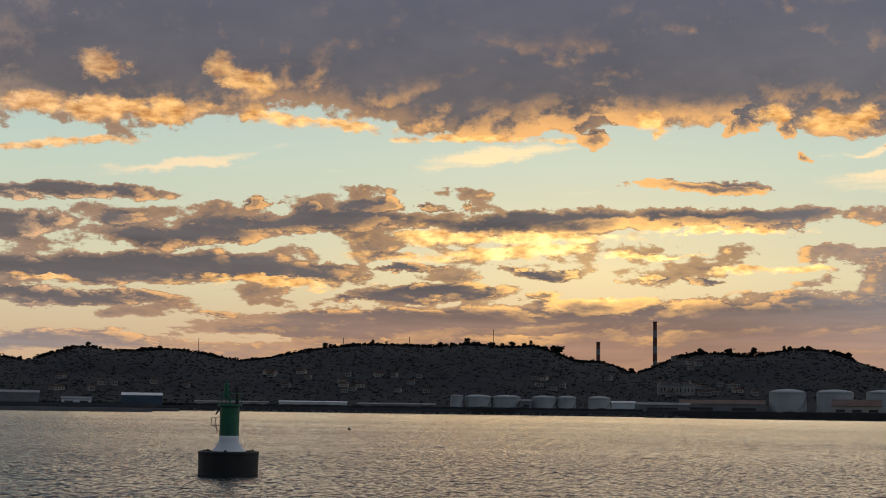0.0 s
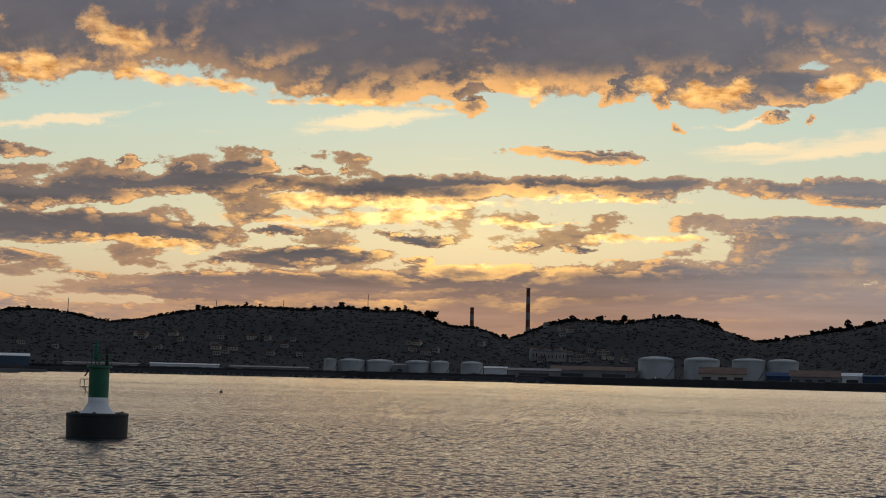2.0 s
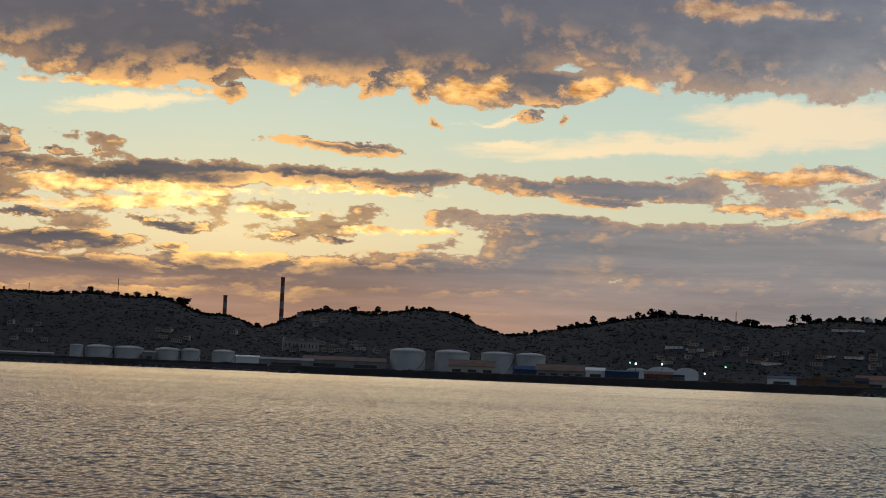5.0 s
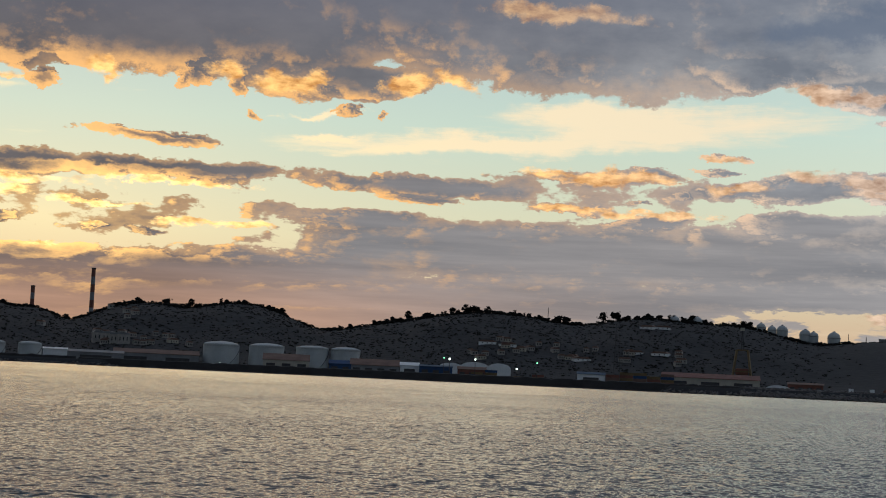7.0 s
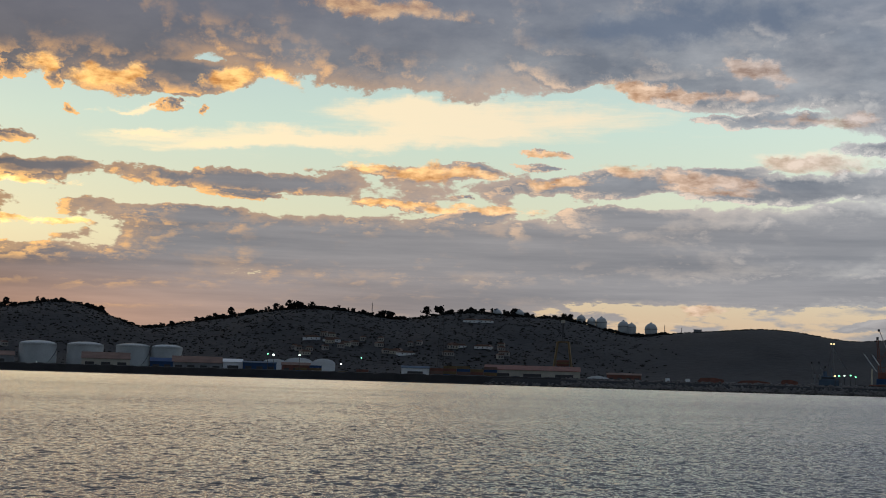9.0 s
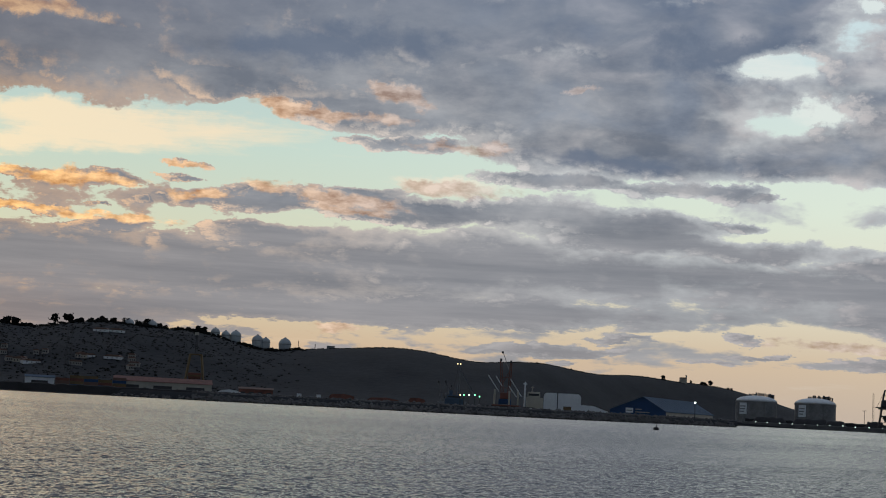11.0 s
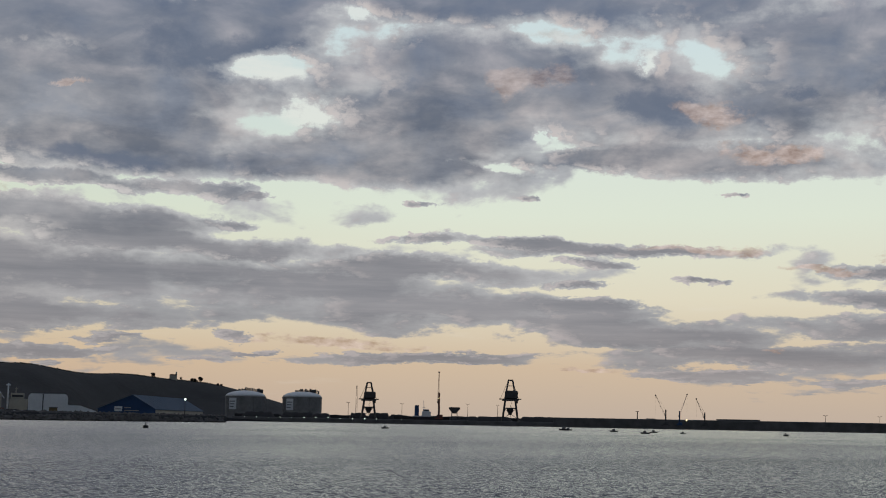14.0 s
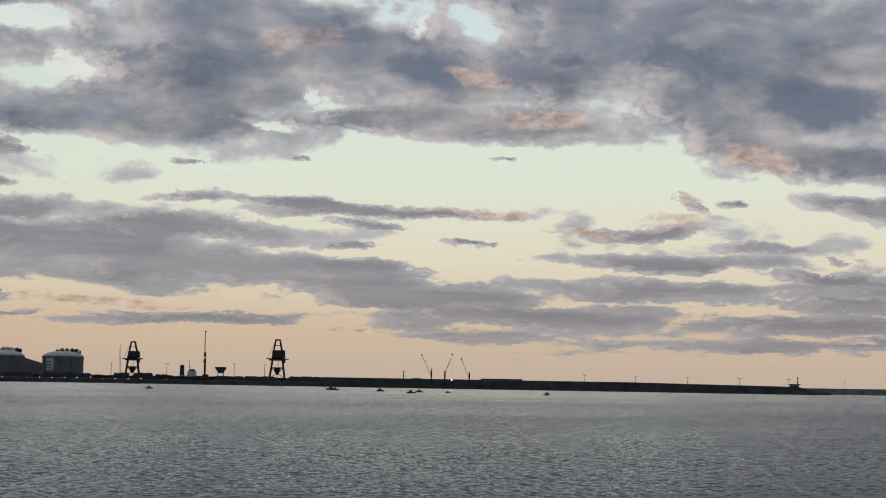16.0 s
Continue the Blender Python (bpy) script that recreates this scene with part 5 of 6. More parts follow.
def coal_heaps():
    for k, (a, w, h, d) in enumerate(((54.9, 1.0, 0.30, 2600), (56.4, 1.1, 0.30, 2600), (57.3, 0.6, 0.27, 2580), (58.7, 0.55, 0.31, 2560), (59.5, 0.7, 0.32, 2565), (60.2, 0.5, 0.27, 2560),
                                      (61.3, 0.9, 0.25, 2600), (62.7, 1.1, 0.25, 2600), (63.9, 1.2, 0.26, 2600), (65.6, 1.2, 0.28, 2600), (67.0, 1.0, 0.25, 2600), (68.4, 0.9, 0.24, 2590), (69.9, 0.35, 0.30, 2440))):
        w, top = deg(d, w) * 1.1, up(d, h) - 5.2
        bm = bmesh.new()
        nx, ny = 26, 8
        grid = []
        for i in range(nx + 1):
            u = 2 * i / nx - 1
            row = []
            for j in range(ny + 1):
                v = 2 * j / ny - 1
                q = min(1.0, 3.2 * (1 - abs(u))) * min(1.0, 1.5 * (1 - abs(v)))
                z = top * q * (1 + 0.10 * noise.noise((u * 4 + k, v * 2, 0)))
                row.append(bm.verts.new((u * w / 1.6, v * 22, z)))
            grid.append(row)
        for p, q in zip(grid, grid[1:]):
            for j in range(ny):
                bm.faces.new((p[j], q[j], q[j + 1], p[j + 1]))
        bmesh.ops.recalc_face_normals(bm, faces=bm.faces)
        ob = new("coal_heap", mesh_of("coal_heap", bm, COAL, smooth=True))
        ob.matrix_world = facing(a, d, 5.2)
        tagged(ob, "long black heap of coal on the quay", "coal heap", "coal heaps")


coal_heaps()
wall_run("coal_bank", 54.0, 69.2, 2625, 2625, lambda a: up(2625, 0.225), 40, COAL, "long black bank of stored coal behind the quay", 0.06, 3.0, "coal bank")


def blobs(name, places, mat, label, category, seed=3, squash=0.8):
    """Many small uneven lumps in one mesh: (place, size) pairs."""
    rnd = np.random.default_rng(seed)
    ico = bmesh.new()
    bmesh.ops.create_icosphere(ico, subdivisions=1, radius=1.0)
    v0 = np.array([v.co[:] for v in ico.verts])
    f0 = np.array([[v.index for v in f.verts] for f in ico.faces])
    ico.free()
    n, k = len(places), len(v0)
    at = np.array([p[0][:] for p in places])
    size = np.array([p[1] for p in places])
    turn = rnd.uniform(0, 6.283, n)
    jit = rnd.uniform(0.62, 1.25, (n, k, 1))
    v = v0[None] * jit
    c, s = np.cos(turn)[:, None], np.sin(turn)[:, None]
    v = np.stack([v[..., 0] * c - v[..., 1] * s, v[..., 0] * s + v[..., 1] * c, v[..., 2] * squash], 2)
    v = v * size[:, None, None] + at[:, None, :]
    f = f0[None] + (np.arange(n) * k)[:, None, None]
    me = bpy.data.meshes.new(name)
    me.from_pydata(v.reshape(-1, 3).tolist(), [], f.reshape(-1, 3).tolist())
    me.polygons.foreach_set("use_smooth", [True] * len(me.polygons))
    me.materials.append(mat)
    return tagged(new(name, me), label, category, kind="stuff")


def rocks():
    rnd = random.Random(11)
    out = []
    for k in range(5200):
        az = rnd.uniform(33.0, 53.6)
        u = rnd.random()
        d = shore(az) - 4 + 13 * u
        out.append((polar(az, d, 0.2 + 5.4 * min(1, u * 1.15) + rnd.uniform(-0.4, 0.6)), rnd.uniform(0.9, 1.9)))
    for k in range(2600):
        az = rnd.uniform(-9.8, 33.0)
        u = rnd.random()
        out.append((polar(az, shore(az) - 4 + 10 * u, 0.2 + 4.2 * u), rnd.uniform(0.8, 1.7)))
    for k in range(700):
        az = rnd.uniform(84.2, 85.5)
        out.append((polar(az, 2326 - 10 * rnd.random(), rnd.uniform(0, 3.0)), rnd.uniform(1.5, 3.0)))
    blobs("armour_rocks", out, ROCK, "rough grey-brown armour rocks along the waterline", "rocks", 4)


rocks()


# ---------------------------------------------------------------- breakwater fittings
def lamp_post(az, d, el_top, z0, lamp=None, name="lamp_post", label="thin twin-armed lamp post on the breakwater", group="lamp posts on the breakwater", w=0.6):
    h = up(d, el_top) - z0
    t = thing(name, facing(az, d, z0), label, "lamp post", group)
    part("pole", lathe([(w * 0.6, 0), (w * 0.5, 0.6), (w * 0.32, h)], 8), STEEL, t)
    part("arm", beams(0.35, ((-2.2, 0, h - 0.3), (2.2, 0, h - 0.3))), STEEL, t)
    for sx in (-1, 1):
        head = part("lamp_head", boxes((sx * 2.1 - 1.0, sx * 2.1 + 1.0, -0.6, 0.6, h - 0.3, h + 0.4), bevel=0.1), STEEL, t)
        if lamp:
            part("lens", boxes((sx * 2.1 - 0.8, sx * 2.1 + 0.8, -0.75, -0.62, h - 0.25, h + 0.3)), lamp, head)
    return t


for a, e in ((76.35, 0.53), (78.29, 0.52), (80.24, 0.51), (82.19, 0.50), (84.0, 0.49)):
    lamp_post(a, 2345, e, up(2330, 0.285 - 0.012 * max(0, a - 78)) - 0.4)
lamp_post(86.03, 3255, 0.46, up(3250, 0.17) - 0.5)
for a, e in ((58.32, 0.71), (60.38, 0.70), (62.91, 0.73), (64.06, 0.71)):
    lamp_post(a, DQ - 20, e, 7.3, group="tall masts on the coal quay", label="tall dark lighting mast on the coal quay", w=0.8)
lamp_post(69.39, 2440, 0.57, 7.3, group="tall masts on the coal quay", label="stout dark post on the quay", w=2.2)


def pier_head():
    d = 2338
    t = thing("harbour_light_house", facing(84.2, d, 12.0), "squat signal house with a mast at the breakwater's end", "building")
    w = deg(d, 0.44)
    part("body", boxes((-w * 0.38, w * 0.38, 0, 10, 0, 3.2), bevel=0.1), CONCRETE, t)
    part("roof_slab", boxes((-w * 0.52, w * 0.52, -1, 11, 3.2, 4.2), bevel=0.1), CONCRETE, t)
    for x in (-0.34, 0.0, 0.34):
        part("pillar", boxes((x * w - 0.5, x * w + 0.5, -0.9, 0.1, -6, 3.2)), CONCRETE, t)
    part("mast", lathe([(0.7, 4.2), (0.6, 12.5), (1.0, 12.6), (1.0, 14), (0.2, 14.6)], 12, at=(w * 0.28, 4, 0)), STEEL, t)


pier_head()
s = thing("flat_shed", facing(73.16, 2350, up(2330, 0.285) - 0.2), "long flat shed on top of the breakwater", "shed")
part("wall", boxes((-deg(2350, 0.8), deg(2350, 0.8), 0, 8, 0, 1.6)), STEEL, s)
part("roof", boxes((-deg(2350, 0.82), deg(2350, 0.82), -0.5, 8.5, 1.6, 2.2)), GREYCLAD, s)


# ---------------------------------------------------------------- lights of the port
def flood_light(az, d, el, z0, lamp, label="lit floodlight on a tall pole", size=1.0):
    z = up(d, el)
    t = thing("flood_light", facing(az, d, z0), label, "floodlight", "lit lamps of the port")
    h = z - z0
    part("pole", lathe([(0.35, 0), (0.22, h)], 8), STEEL, t)
    head = part("housing", boxes((-0.9 * size, 0.9 * size, -0.3, 0.5, h - 0.7 * size, h + 0.7 * size), bevel=0.1), STEEL, t)
    part("lens", lathe([(0.15 * size, -0.75 * size), (0.6 * size, -0.5 * size), (0.8 * size, 0), (0.6 * size, 0.5 * size), (0.15 * size, 0.75 * size)], 12, at=(0, -0.5, h)), lamp, head, "glowing lens")


for a, e in ((54.39, .08), (54.82, .09), (55.28, .10), (55.73, .11), (56.17, .11), (56.64, .12), (57.09, .13), (57.56, .14), (58.01, .07), (58.49, .08), (58.96, .08), (59.43, .08), (60.38, .09),
             (65.54, .10), (66.37, .07), (66.89, .08), (67.40, .08), (67.89, .07), (68.37, .08), (68.89, .09)):
    flood_light(a, 2434, max(e, 0.115) - 0.02, 5.0, LAMP_WHITE, "small white lamp along the coal quay", 0.7)
flood_light(69.70, 2430, .16, 5.0, LAMP_AMBER, "amber lamp standing on the quay", 1.2)
flood_light(71.24, 2262, .26, 5.0, LAMP_AMBER, "amber lamp at a crane foot", 1.3)
for a, e, m, sz in ((21.66, .76, LAMP_GREEN, 0.8), (21.88, .73, LAMP_WHITE, 1.4), (22.87, .75, LAMP_WHITE, 1.2), (25.25, .72, LAMP_GREEN, 0.9), (24.48, .45, LAMP_WHITE, 1.2)):
    flood_light(a, 1500, e, 5.4, m, size=sz)
for a, e, m in ((43.18, .54, LAMP_AMBER), (43.32, .55, LAMP_GREEN), (43.52, .56, LAMP_WHITE), (43.74, .57, LAMP_GREEN), (43.92, .52, LAMP_GREEN)):
    flood_light(a, 1260, e, 5.4, m, "coloured working lamp on the dock", 0.75)
flood_light(52.13, 1255, 0.70, 5.4, LAMP_WHITE, "bright floodlight above the blue warehouse", 1.1)
flood_light(13.1, 1585, 0.16, 4.5, LAMP_WHITE, "small white lamp before the large tank", 0.8)
flood_light(61.79, DQ - 6, 0.94, 8.0, LAMP_AMBER, "amber lamp on the mobile crane", 1.0)


# ---------------------------------------------------------------- ships and boats
def hull_mesh(length, beam_w, height, sheer=0.12):
    """A lofted hull along x, bow at +x."""
    bm = bmesh.new()
    rows = []
    n = 14
    for i in range(n + 1):
        u = i / n
        w = beam_w / 2 * (1 - max(0, (u - 0.65) / 0.35) ** 2.2) * (0.86 + 0.14 * min(1, u * 5))
        z1 = height * (1 + sheer * 4 * (u - 0.45) ** 2)
        x = (u - 0.5) * length
        rows.append([bm.verts.new(p) for p in ((x * 0.96, -w * 0.75, -0.6), (x, -max(w, 0.05), z1), (x, -max(w - 0.25, 0.02), z1), (x, max(w - 0.25, 0.02), z1), (x, max(w, 0.05), z1), (x * 0.96, w * 0.75, -0.6))])
    for a, b in zip(rows, rows[1:]):
        for k in range(6):
            bm.faces.new((a[k], a[(k + 1) % 6], b[(k + 1) % 6], b[k]))
    bm.faces.new(rows[0])
    bm.faces.new(list(reversed(rows[-1])))
    bmesh.ops.recalc_face_normals(bm, faces=bm.faces)
    return bm


def small_boat(az, el, length, label):
    d = EYE / math.tan(radians(-el))
    t = thing("small_boat", facing(az, d, 0.0, (az * 37) % 50 - 25), label, "boat", "small boats off the breakwater")
    part("hull", hull_mesh(length, length * 0.34, length * 0.16), STEEL, t)
    part("cabin", boxes((-length * 0.22, length * 0.10, -length * 0.10, length * 0.10, length * 0.15, length * 0.36), bevel=0.05), GREYCLAD, t)
    part("windscreen", boxes((length * 0.10, length * 0.12, -length * 0.09, length * 0.09, length * 0.22, length * 0.34)), GLASS, t)
    part("mast", beams(0.07, ((-length * 0.1, 0, length * 0.3), (-length * 0.1, 0, length * 0.52))), STEEL, t)


for a, e, l in ((59.75, -0.26, 6), (66.62, -0.205, 11), (66.78, -0.205, 8), (68.51, -0.225, 8), (69.69, -0.28, 7), (70.01, -0.235, 7), (71.11, -0.25, 5)):
    small_boat(a, e, l * 0.6, "small dark motor boat lying at anchor")


def marker(az, el, h, r):
    d = EYE / math.tan(radians(-el))
    t = thing("mooring_buoy", facing(az, d), "small dark mooring buoy afloat", "buoy", "mooring buoys")
    part("float", lathe([(r * 0.5, -0.4), (r, 0), (r, h * 0.45), (r * 0.6, h * 0.6)], 16), BLACK, t, smooth=True)
    part("pole", lathe([(r * 0.15, h * 0.6), (r * 0.15, h), (r * 0.4, h * 1.02), (r * 0.1, h * 1.2)], 8), BLACK, t)


marker(50.70, -0.40, 1.5, 0.9)
marker(74.91, -0.265, 1.5, 1.3)
marker(-3.5, -0.78, 0.5, 0.25)


def bulk_ship():
    """The ship whose upper works show over the coal quay."""
    d = 2530
    t = thing("cargo_ship", facing(61.15, d, 6.0), "cargo ship with a blue funnel and white bridge", "ship")
    part("hull", hull_mesh(95, 16, up(d, 0.22) - 6), STEEL, t)
    hi = up(d, 0.50) - 6
    bridge = part("bridge", boxes((0, deg(d, .34), -6, 6, 5, hi * 0.82), (2, deg(d, .28), -5, 5, hi * 0.82, hi), bevel=0.2), WHITE, t, "white deckhouse")
    part("bridge_windows", boxes((2.2, deg(d, .27), -5.12, -5.0, hi * 0.86, hi * 0.95)), GLASS, bridge)
    part("funnel", lathe([(4.0, 5), (3.6, up(d, .58) - 6), (3.2, up(d, .65) - 6), (2.0, up(d, .65) - 6)], 16, at=(-deg(d, .2), 0, 0)), BLUE, t, "blue funnel")
    part("mast", beams(0.7, ((deg(d, .08), 0, hi), (deg(d, .06), 0, up(d, .83) - 6)), ((deg(d, .02), 0, hi * 1.15), (deg(d, .12), 0, hi * 1.15))), WHITE, t)
    part("aft_deck", boxes((-deg(d, .36), 0, -6, 6, 5, 8.5)), WHITE, t)


bulk_ship()


def dock_ship(az, d, length, paint, label):
    """A small workboat behind the mole."""
    t = thing("freighter", facing(az, d, 3.0), label, "ship", "freighters behind the mole")
    part("hull", hull_mesh(length, 12, 4.2), STEEL, t)
    x = length * 0.30
    house = part("deckhouse", boxes((x - 8, x + 8, -5, 5, 4, 9), (x - 6, x + 5, -4, 4, 9, 12), bevel=0.2), paint, t)
    part("bridge_windows", boxes((x - 5.5, x + 4.5, -4.1, -4.0, 10, 11.2)), GLASS, house)
    part("funnel", lathe([(1.6, 12), (1.4, 16), (0.9, 16)], 14, at=(x - 3, 1, 0)), paint, t)
    part("mast", beams(0.4, ((x + 2, 0, 12), (x + 2, 0, 19)), ((x + 0.6, 0, 16.5), (x + 3.4, 0, 16.5))), paint, t)


def derrick_freighter(az=45.25, d=1212, base=3.0):
    """The freighter whose derricks slant over its hold, with a cream house aft."""
    t = thing("freighter", facing(az, d, base), "cream-housed freighter with slanting white derricks", "ship", "freighters behind the mole")

    def at(a, e, y=0.0):
        return Vector((deg(d, a - az), y, up(d, e) - base))

    part("hull", hull_mesh(52, 12, 4.6), STEEL, t)
    part("hatch_cover", boxes((-18, 6, -4, 4, 4.6, 5.8), bevel=0.2), RUST, t)
    for a0, e0, a1, e1 in ((44.22, 1.37, 44.66, 0.75), (44.52, 1.34, 44.76, 0.98), (45.08, 1.26, 45.53, 0.60), (45.03, 0.98, 45.34, 0.57)):
        part("derrick", beams(0.62, (at(a0, e0, -3), at(a1, e1, -3))), WHITE, t, "slanting white derrick boom")
    for a, e in ((44.50, 0.80), (45.06, 0.75), (45.40, 0.74)):
        q = at(a, e)
        part("derrick_post", lathe([(0.75, 4.2), (0.7, q.z), (0.9, q.z + 0.1), (0.9, q.z + 0.7), (0.3, q.z + 0.8)], 12, at=(q.x, -3, 0)), CREAM, t)
    q = at(45.66, 1.15)
    tall = part("signal_mast", lathe([(0.85, 4.2), (0.55, q.z), (0.3, q.z + 0.4)], 12, at=(q.x, -1, 0)), WHITE, t, "tall white mast")
    part("crosstree", boxes((q.x - 1.6, q.x + 1.6, -1.4, -0.6, q.z - 1.6, q.z - 0.7), bevel=0.1), WHITE, tall)
    l, r = at(45.72, 0.80), at(46.36, 0.32)
    house = part("deckhouse", boxes((l.x, r.x, -5, 5, 4, l.z * 0.74), (l.x + 1.0, r.x - 2.5, -4.5, 4.5, l.z * 0.74, l.z), bevel=0.2), CREAM, t, "cream deckhouse")
    part("bridge_windows", boxes((l.x + 1.6, r.x - 3.2, -4.62, -4.5, l.z * 0.82, l.z * 0.92)), GLASS, house)
    m = at(45.95, 1.03)
    part("radar_mast", beams(0.4, ((m.x, 0, l.z), (m.x, 0, m.z)), ((m.x - 1.3, 0, m.z - 1.2), (m.x + 1.3, 0, m.z - 1.2)), ((m.x - 1.0, 0, l.z), (m.x, 0, m.z - 1.5))), CREAM, house)


derrick_freighter()
dock_ship(42.6, 1270, 26, PALEBLUE, "small blue-white workboat behind the mole")
for az, l, m in ((37.0, 11, WHITE), (37.75, 7, WHITE)):
    t = thing("fishing_boat", facing(az, 1180, 4.9), "small white boat laid up ashore behind the rocks", "boat", "boats laid up ashore")
    part("hull", hull_mesh(l, 4, 1.8), m, t)
    part("wheelhouse", boxes((-1.8, 1.8, -1.4, 1.4, 1.6, 4.2), bevel=0.1), m, t)
    part("mast", beams(0.15, ((-1, 0, 4), (-1, 0, 6.5))), STEEL, t)
for az, w, h in ((38.6, 1.2, .36), (40.2, 1.5, .30), (41.5, 0.8, .36)):
    d = 1300
    bm = prism([(-deg(d, w) / 2, 0), (-deg(d, w) * 0.3, up(d, h) - 6), (deg(d, w) * 0.1, up(d, h) - 5.5), (deg(d, w) * 0.4, up(d, h) - 7), (deg(d, w) / 2, 0)], -6, 8)
    ob = new("ore_heap", mesh_of("ore_heap", bm, RUST))
    ob.matrix_world = facing(az, d, 5.3)
    tagged(ob, "low reddish heap of ore on the dock", "ore heap", "ore heaps")


# ---------------------------------------------------------------- containers and houses
def container(paint):
    t = thing("container", Matrix(), "steel freight container stacked on the quay", "container", "stacked containers")
    part("shell", boxes((-6.1, 6.1, -1.2, 1.2, 0, 2.55), bevel=0.06), paint, t)
    part("ribs", boxes(*[(x - 0.12, x + 0.12, -1.27, -1.2, 0.1, 2.45) for x in (-5.9, -4.4, -2.9, -1.5, 0, 1.5, 2.9, 4.4, 5.9)]), paint, t)
    part("door", boxes((6.1, 6.16, -1.1, 1.1, 0.1, 2.45)), paint, t)
    return t


def containers():
    rnd = random.Random(5)
    first = [container(m) for m in (RUST, YELLOW, TILEROOF, BLUE)]
    used = set()
    spot = []
    for col in range(5):
        for lvl in range((3, 4, 4, 3, 4)[col]):
            spot.append((28.15 + col * 0.52, lvl))
    for col, a in enumerate((22.4, 22.95, 23.5, 24.6, 25.3)):
        for lvl in range(1 + col % 3):
            spot.append((a, lvl))
    for a, lvl in spot:
        k = rnd.randrange(4)
        m = facing(a, 1385 if a > 26 else 1510, 5.45 + 2.6 * lvl, 0)
        if k in used:
            copy_thing(first[k], m)
        else:
            first[k].matrix_world = m
            used.add(k)
    for k in range(4):
        if k not in used:
            first[k].matrix_world = facing(26.2 + k * 0.4, 1510, 5.45)


containers()


def house(w, deep, h, wall, roof, name="house", label="small pale house with a tiled roof on the hillside"):
    t = thing(name, Matrix(), label, "house", "houses on the hillside")
    body = part("wall", boxes((-w / 2, w / 2, 0, deep, -3, h)), wall, t)
    part("roof", prism([(-w / 2 - 0.5, h), (w / 2 + 0.5, h), (w / 2 - w * 0.2, h + min(w * 0.22, 2.6)), (-w / 2 + w * 0.2, h + min(w * 0.22, 2.6))], -0.5, deep + 0.5), roof, t)
    for x in (-0.28, 0.0, 0.28):
        part("window", boxes((x * w - 0.6, x * w + 0.6, -0.12, 0.05, h * 0.35, h * 0.75)), GLASS, body)
    return t


def houses():
    rnd = random.Random(8)
    kinds = [house(10, 9, 5, PLASTER, TILEROOF), house(13, 9, 4.5, CREAM, TILEROOF), house(8, 8, 5.5, PLASTER, TILEROOF),
             house(16, 11, 12, PLASTER, GREYCLAD, "apartment_block", "pale flat-fronted apartment block at the hill's foot"), house(24, 10, 3.4, WHITE, TILEROOF, "long_house", "long low pale building on the slope")]
    fresh = set(range(5))
    plan = []
    for count, a0, a1, e0, e1 in ((9, -16, -9, .55, 1.0), (16, -7.5, -0.5, .6, 1.35), (7, 3.2, 6.6, .7, 1.35), (20, 8.5, 12.3, .65, 1.15), (5, 8.8, 10.3, 1.5, 2.05), (16, 21.5, 27.5, .7, 1.4), (10, 27.8, 31.4, .75, 1.25), (3, 22.8, 25.5, 1.35, 1.5)):
        for k in range(count):
            plan.append((rnd.uniform(a0, a1), rnd.uniform(e0, e1), rnd.choice((0, 0, 1, 2, 2))))
    plan += [(8.55, .74, 3), (8.85, .72, 3), (9.15, .70, 3), (9.45, .70, 3), (-5.4, 1.32, 1), (-6.6, 1.28, 1), (23.3, 1.36, 4), (24.1, 1.30, 4), (29.0, 1.20, 4), (29.9, 1.18, 4), (27.0, .86, 4), (29.4, 2.2, 4), (30.0, 2.21, 4)]
    for az, el, k in plan:
        d = on_slope(az, el)
        m = facing(az, d, ground_height(az, d), rnd.uniform(-25, 25))
        if k in fresh:
            kinds[k].matrix_world = m
            fresh.discard(k)
        else:
            copy_thing(kinds[k], m)


houses()
t = thing("hilltop_house", facing(51.65, crest_far(51.65) - 20, crest(51.65) + 1), "small old house with a tower on the crest", "house")
w = deg(3200, 0.28)
part("wall", boxes((-w / 2, w / 2, 0, 8, -4, 7)), CREAM, t)
part("roof", prism([(-w / 2 - .5, 7), (w / 2 + .5, 7), (w / 2 - 2, 9), (-w / 2 + 2, 9)], -0.5, 8.5), TILEROOF, t)
part("tower", boxes((w * 0.3, w * 0.5, 1, 5, 7, 14), bevel=0.1), CREAM, t)
for az, w_ in ((31.3, 0.5), (38.1, 0.3)):
    t = thing("crest_building", facing(az, 2398, ground_height(az, 2398)), "low pale building on the hill crest", "building")
    ww = deg(2398, w_)
    part("wall", boxes((-ww / 2, ww / 2, 0, 9, -3, 6 if az < 35 else 4)), GREYCLAD, t)
    part("roof", boxes((-ww / 2 - 0.4, ww / 2 + 0.4, -0.4, 9.4, 6 if az < 35 else 4, 6.5 if az < 35 else 4.5)), CONCRETE, t)


# ---------------------------------------------------------------- trees
def leaf_clump(bm, at, size, rnd):
    m = Matrix.LocRotScale(at, Euler((rnd.uniform(0, 6), rnd.uniform(0, 6), rnd.uniform(0, 6))), (size, size * rnd.uniform(0.6, 1), size * rnd.uniform(0.5, 0.9)))
    made = bmesh.ops.create_icosphere(bm, subdivisions=1, radius=1.0, matrix=m)
    for v in made["verts"]:
        v.co += Vector((rnd.uniform(-1, 1), rnd.uniform(-1, 1), rnd.uniform(-1, 1))) * size * 0.28


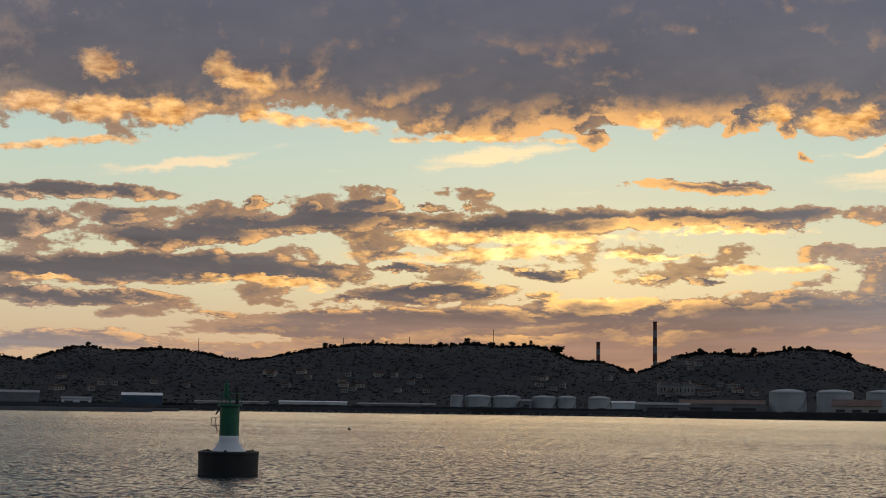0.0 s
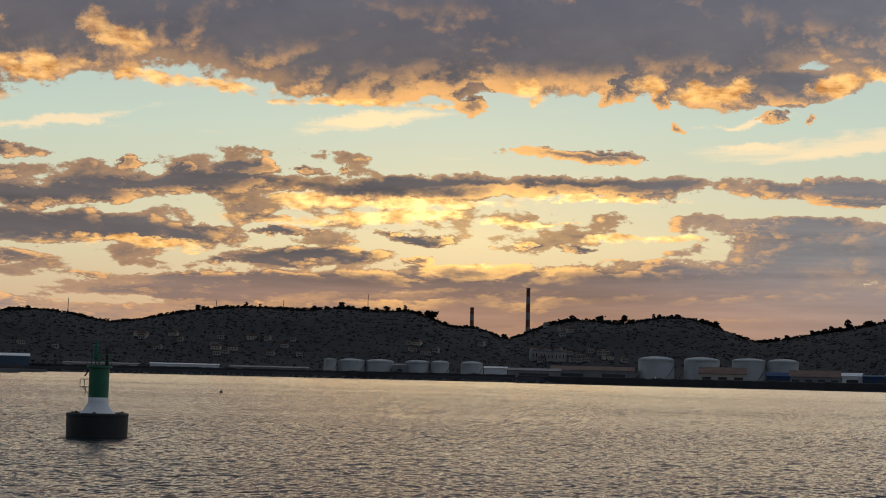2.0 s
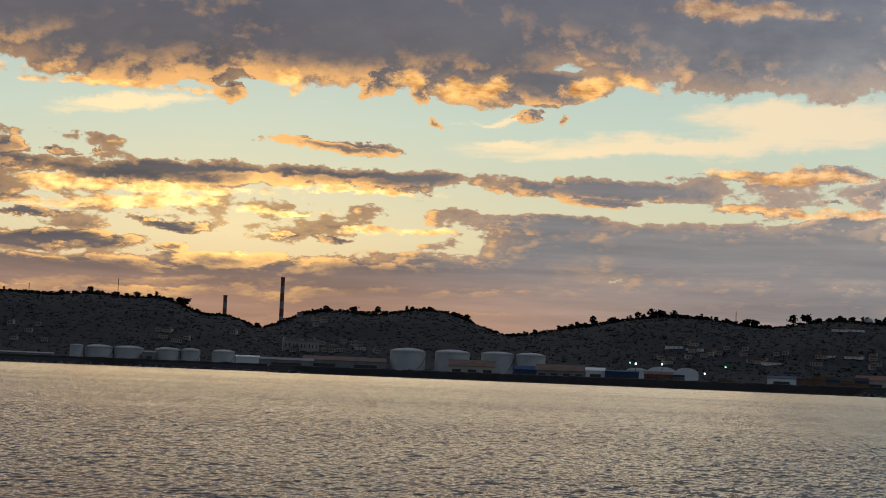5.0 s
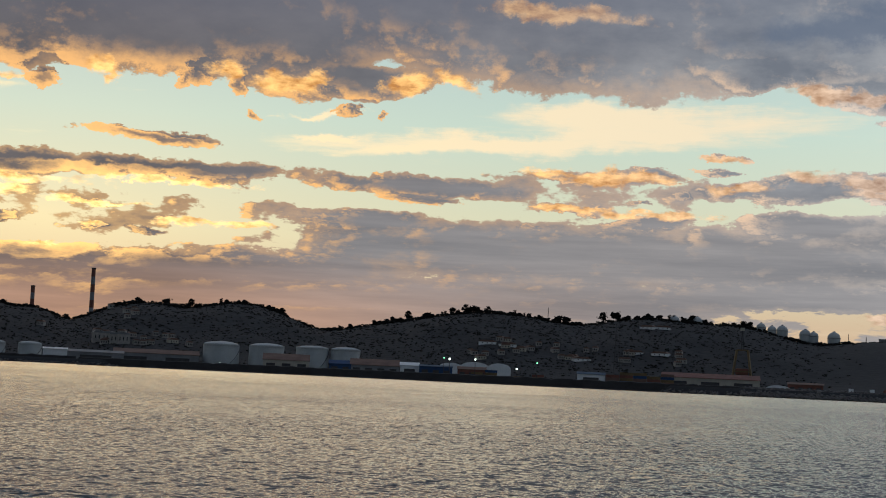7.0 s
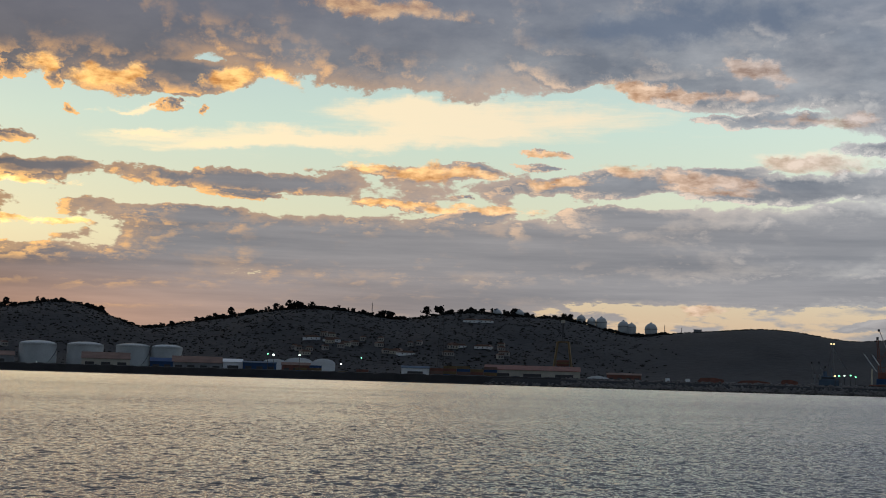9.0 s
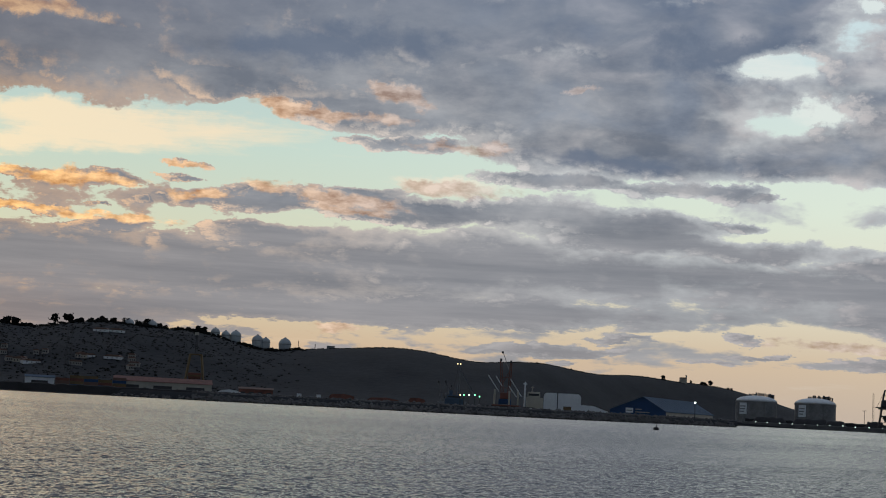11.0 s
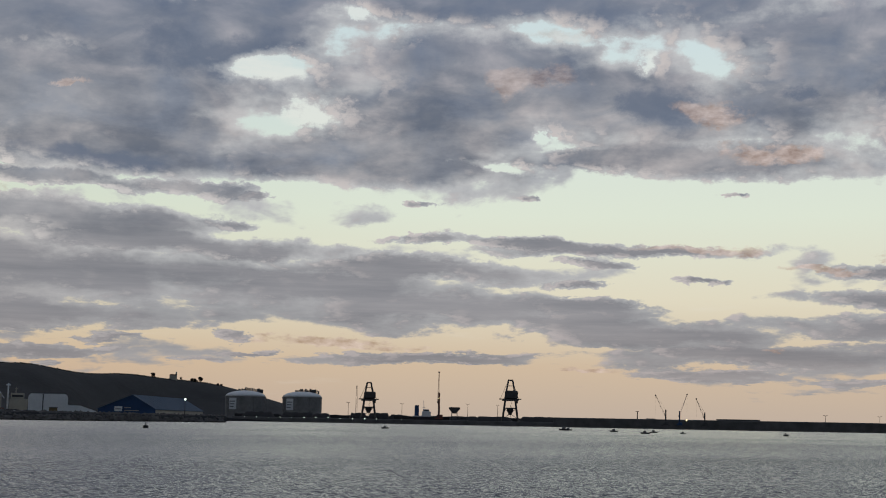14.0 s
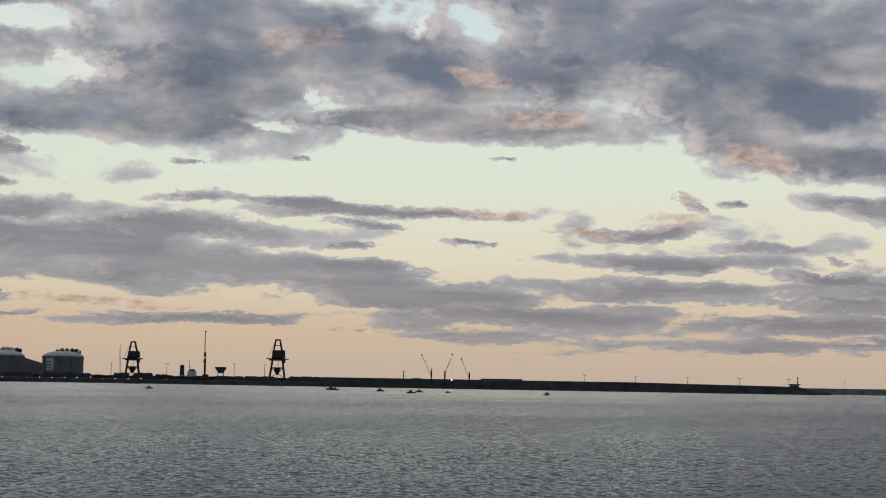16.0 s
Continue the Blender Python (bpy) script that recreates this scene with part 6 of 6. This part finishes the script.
def tree(height, spread, seed, bare=0.35):
    """A tapered trunk, limbs, and a crown of many small clumps with gaps."""
    rnd = random.Random(seed)
    t = thing("tree", Matrix(), "dark broad-crowned tree against the evening sky", "tree", "trees along the crest")
    trunk = lathe([(0.5, -1.5), (0.4, 0.4), (0.28, height * 0.5), (0.1, height * 0.85)], 8)
    crown = bmesh.new()
    base, lean = height * bare, rnd.uniform(-0.15, 0.15) * spread
    for k in range(9):
        a, z = rnd.uniform(0, 6.28), height * rnd.uniform(bare, 0.7)
        tip = Vector((math.cos(a) * spread * rnd.uniform(0.35, 0.75), math.sin(a) * spread * rnd.uniform(0.35, 0.75), z + height * rnd.uniform(0.08, 0.2)))
        beam(trunk, (0, 0, z), tip, 0.18)
        for j in range(5):
            leaf_clump(crown, tip + Vector((rnd.gauss(0, 1), rnd.gauss(0, 1), rnd.gauss(0, 0.6))) * spread * 0.2, rnd.uniform(0.12, 0.22) * spread, rnd)
    for k in range(75):
        d = Vector((rnd.gauss(0, 1), rnd.gauss(0, 1), rnd.gauss(0, 1))).normalized() * rnd.uniform(0.35, 1.0) ** 0.6
        up_z = base + (height - base) * (0.45 + 0.5 * d.z)
        wide = spread * (0.85 if d.z < 0.2 else 0.75)
        leaf_clump(crown, Vector((d.x * wide + lean * d.z, d.y * wide, up_z)), rnd.uniform(0.13, 0.25) * spread, rnd)
    part("trunk", trunk, BARK, t)
    part("crown", crown, LEAF, t)
    return t


def crest_trees():
    rnd = random.Random(21)
    kinds = [tree(12, 5.0, 1, 0.2), tree(9, 4.8, 2, 0.15), tree(15, 5.5, 3, 0.3), tree(8, 4.6, 4, 0.1), tree(13, 3.4, 5, 0.2), tree(11, 6.5, 6, 0.35)]
    fresh = set(range(6))
    spots = [(10.95, 5), (11.9, 2), (12.2, 1), (18.0, 3), (20.2, 2), (20.9, 5), (21.9, 0), (22.4, 2), (22.8, 5), (23.3, 2), (25.9, 4), (26.3, 5), (27.7, 2), (28.2, 5), (7.3, 1), (4.5, 5), (5.0, 3)]
    for a0, a1, n in ((-16, -5, 10), (-4.5, 4.4, 34), (8.8, 15.5, 22), (16, 20, 6), (19.0, 25.5, 46), (25.5, 33.3, 40), (50.3, 53.5, 8)):
        spots += [(rnd.uniform(a0, a1), rnd.choice((0, 1, 1, 3, 3, 3, 4))) for k in range(n)]
    for i, (az, k) in enumerate(spots):
        d = crest_far(az) + rnd.uniform(-25, 12)
        s = rnd.uniform(0.8, 1.25) * (1.0 if i < 17 else 0.85)
        m = facing(az, d, ground_height(az, d) - 1.4, rnd.uniform(0, 360)) @ Matrix.Diagonal((s, s, s, 1))
        if k in fresh:
            kinds[k].matrix_world = m
            fresh.discard(k)
        else:
            copy_thing(kinds[k], m)


crest_trees()


def woods():
    """Every crown is a knot of four or five small uneven tufts."""
    rnd = random.Random(31)
    out = []

    def crown(az, r, s, sink):
        z = ground_height(az, r)
        for j in range(4):
            out.append((polar(az, r, z + s * (sink + rnd.uniform(-0.1, 0.75))) + Vector((rnd.gauss(0, 0.55), rnd.gauss(0, 0.55), 0)) * s, s * rnd.uniform(0.38, 0.62)))

    for k in range(15000):
        az = rnd.uniform(-22, 40)
        t = rnd.random() ** 0.8
        low, far = foot(az), crest_far(az)
        if rnd.random() < blend(az, 33, 38):
            continue
        crown(az, low - 40 + (far - low + 44) * t, rnd.uniform(1.7, 3.2), -0.55)
    for k in range(2600):
        az = rnd.uniform(-22, 37)
        r = crest_far(az) + rnd.uniform(-40, 8)
        crown(az, r, rnd.uniform(2.2, 4.6) * (0.8 + 0.6 * noise.noise((az * 1.3, 2.0, 0.0))), 0.25)
    for k in range(900):
        az = rnd.uniform(36, 53.6)
        crown(az, crest_far(az) + rnd.uniform(-30, 6), rnd.uniform(1.2, 2.6), -0.4)
    for k in range(1500):
        az = rnd.uniform(-22, 34)
        s = rnd.uniform(1.6, 3.4)
        out.append((polar(az, rnd.uniform(1665, 1780), 5.2 + s * 0.5), s))
    blobs("woodland", out, LEAF, "dense dark woodland and scrub on the hillside", "woods", 6, 0.7)


woods()
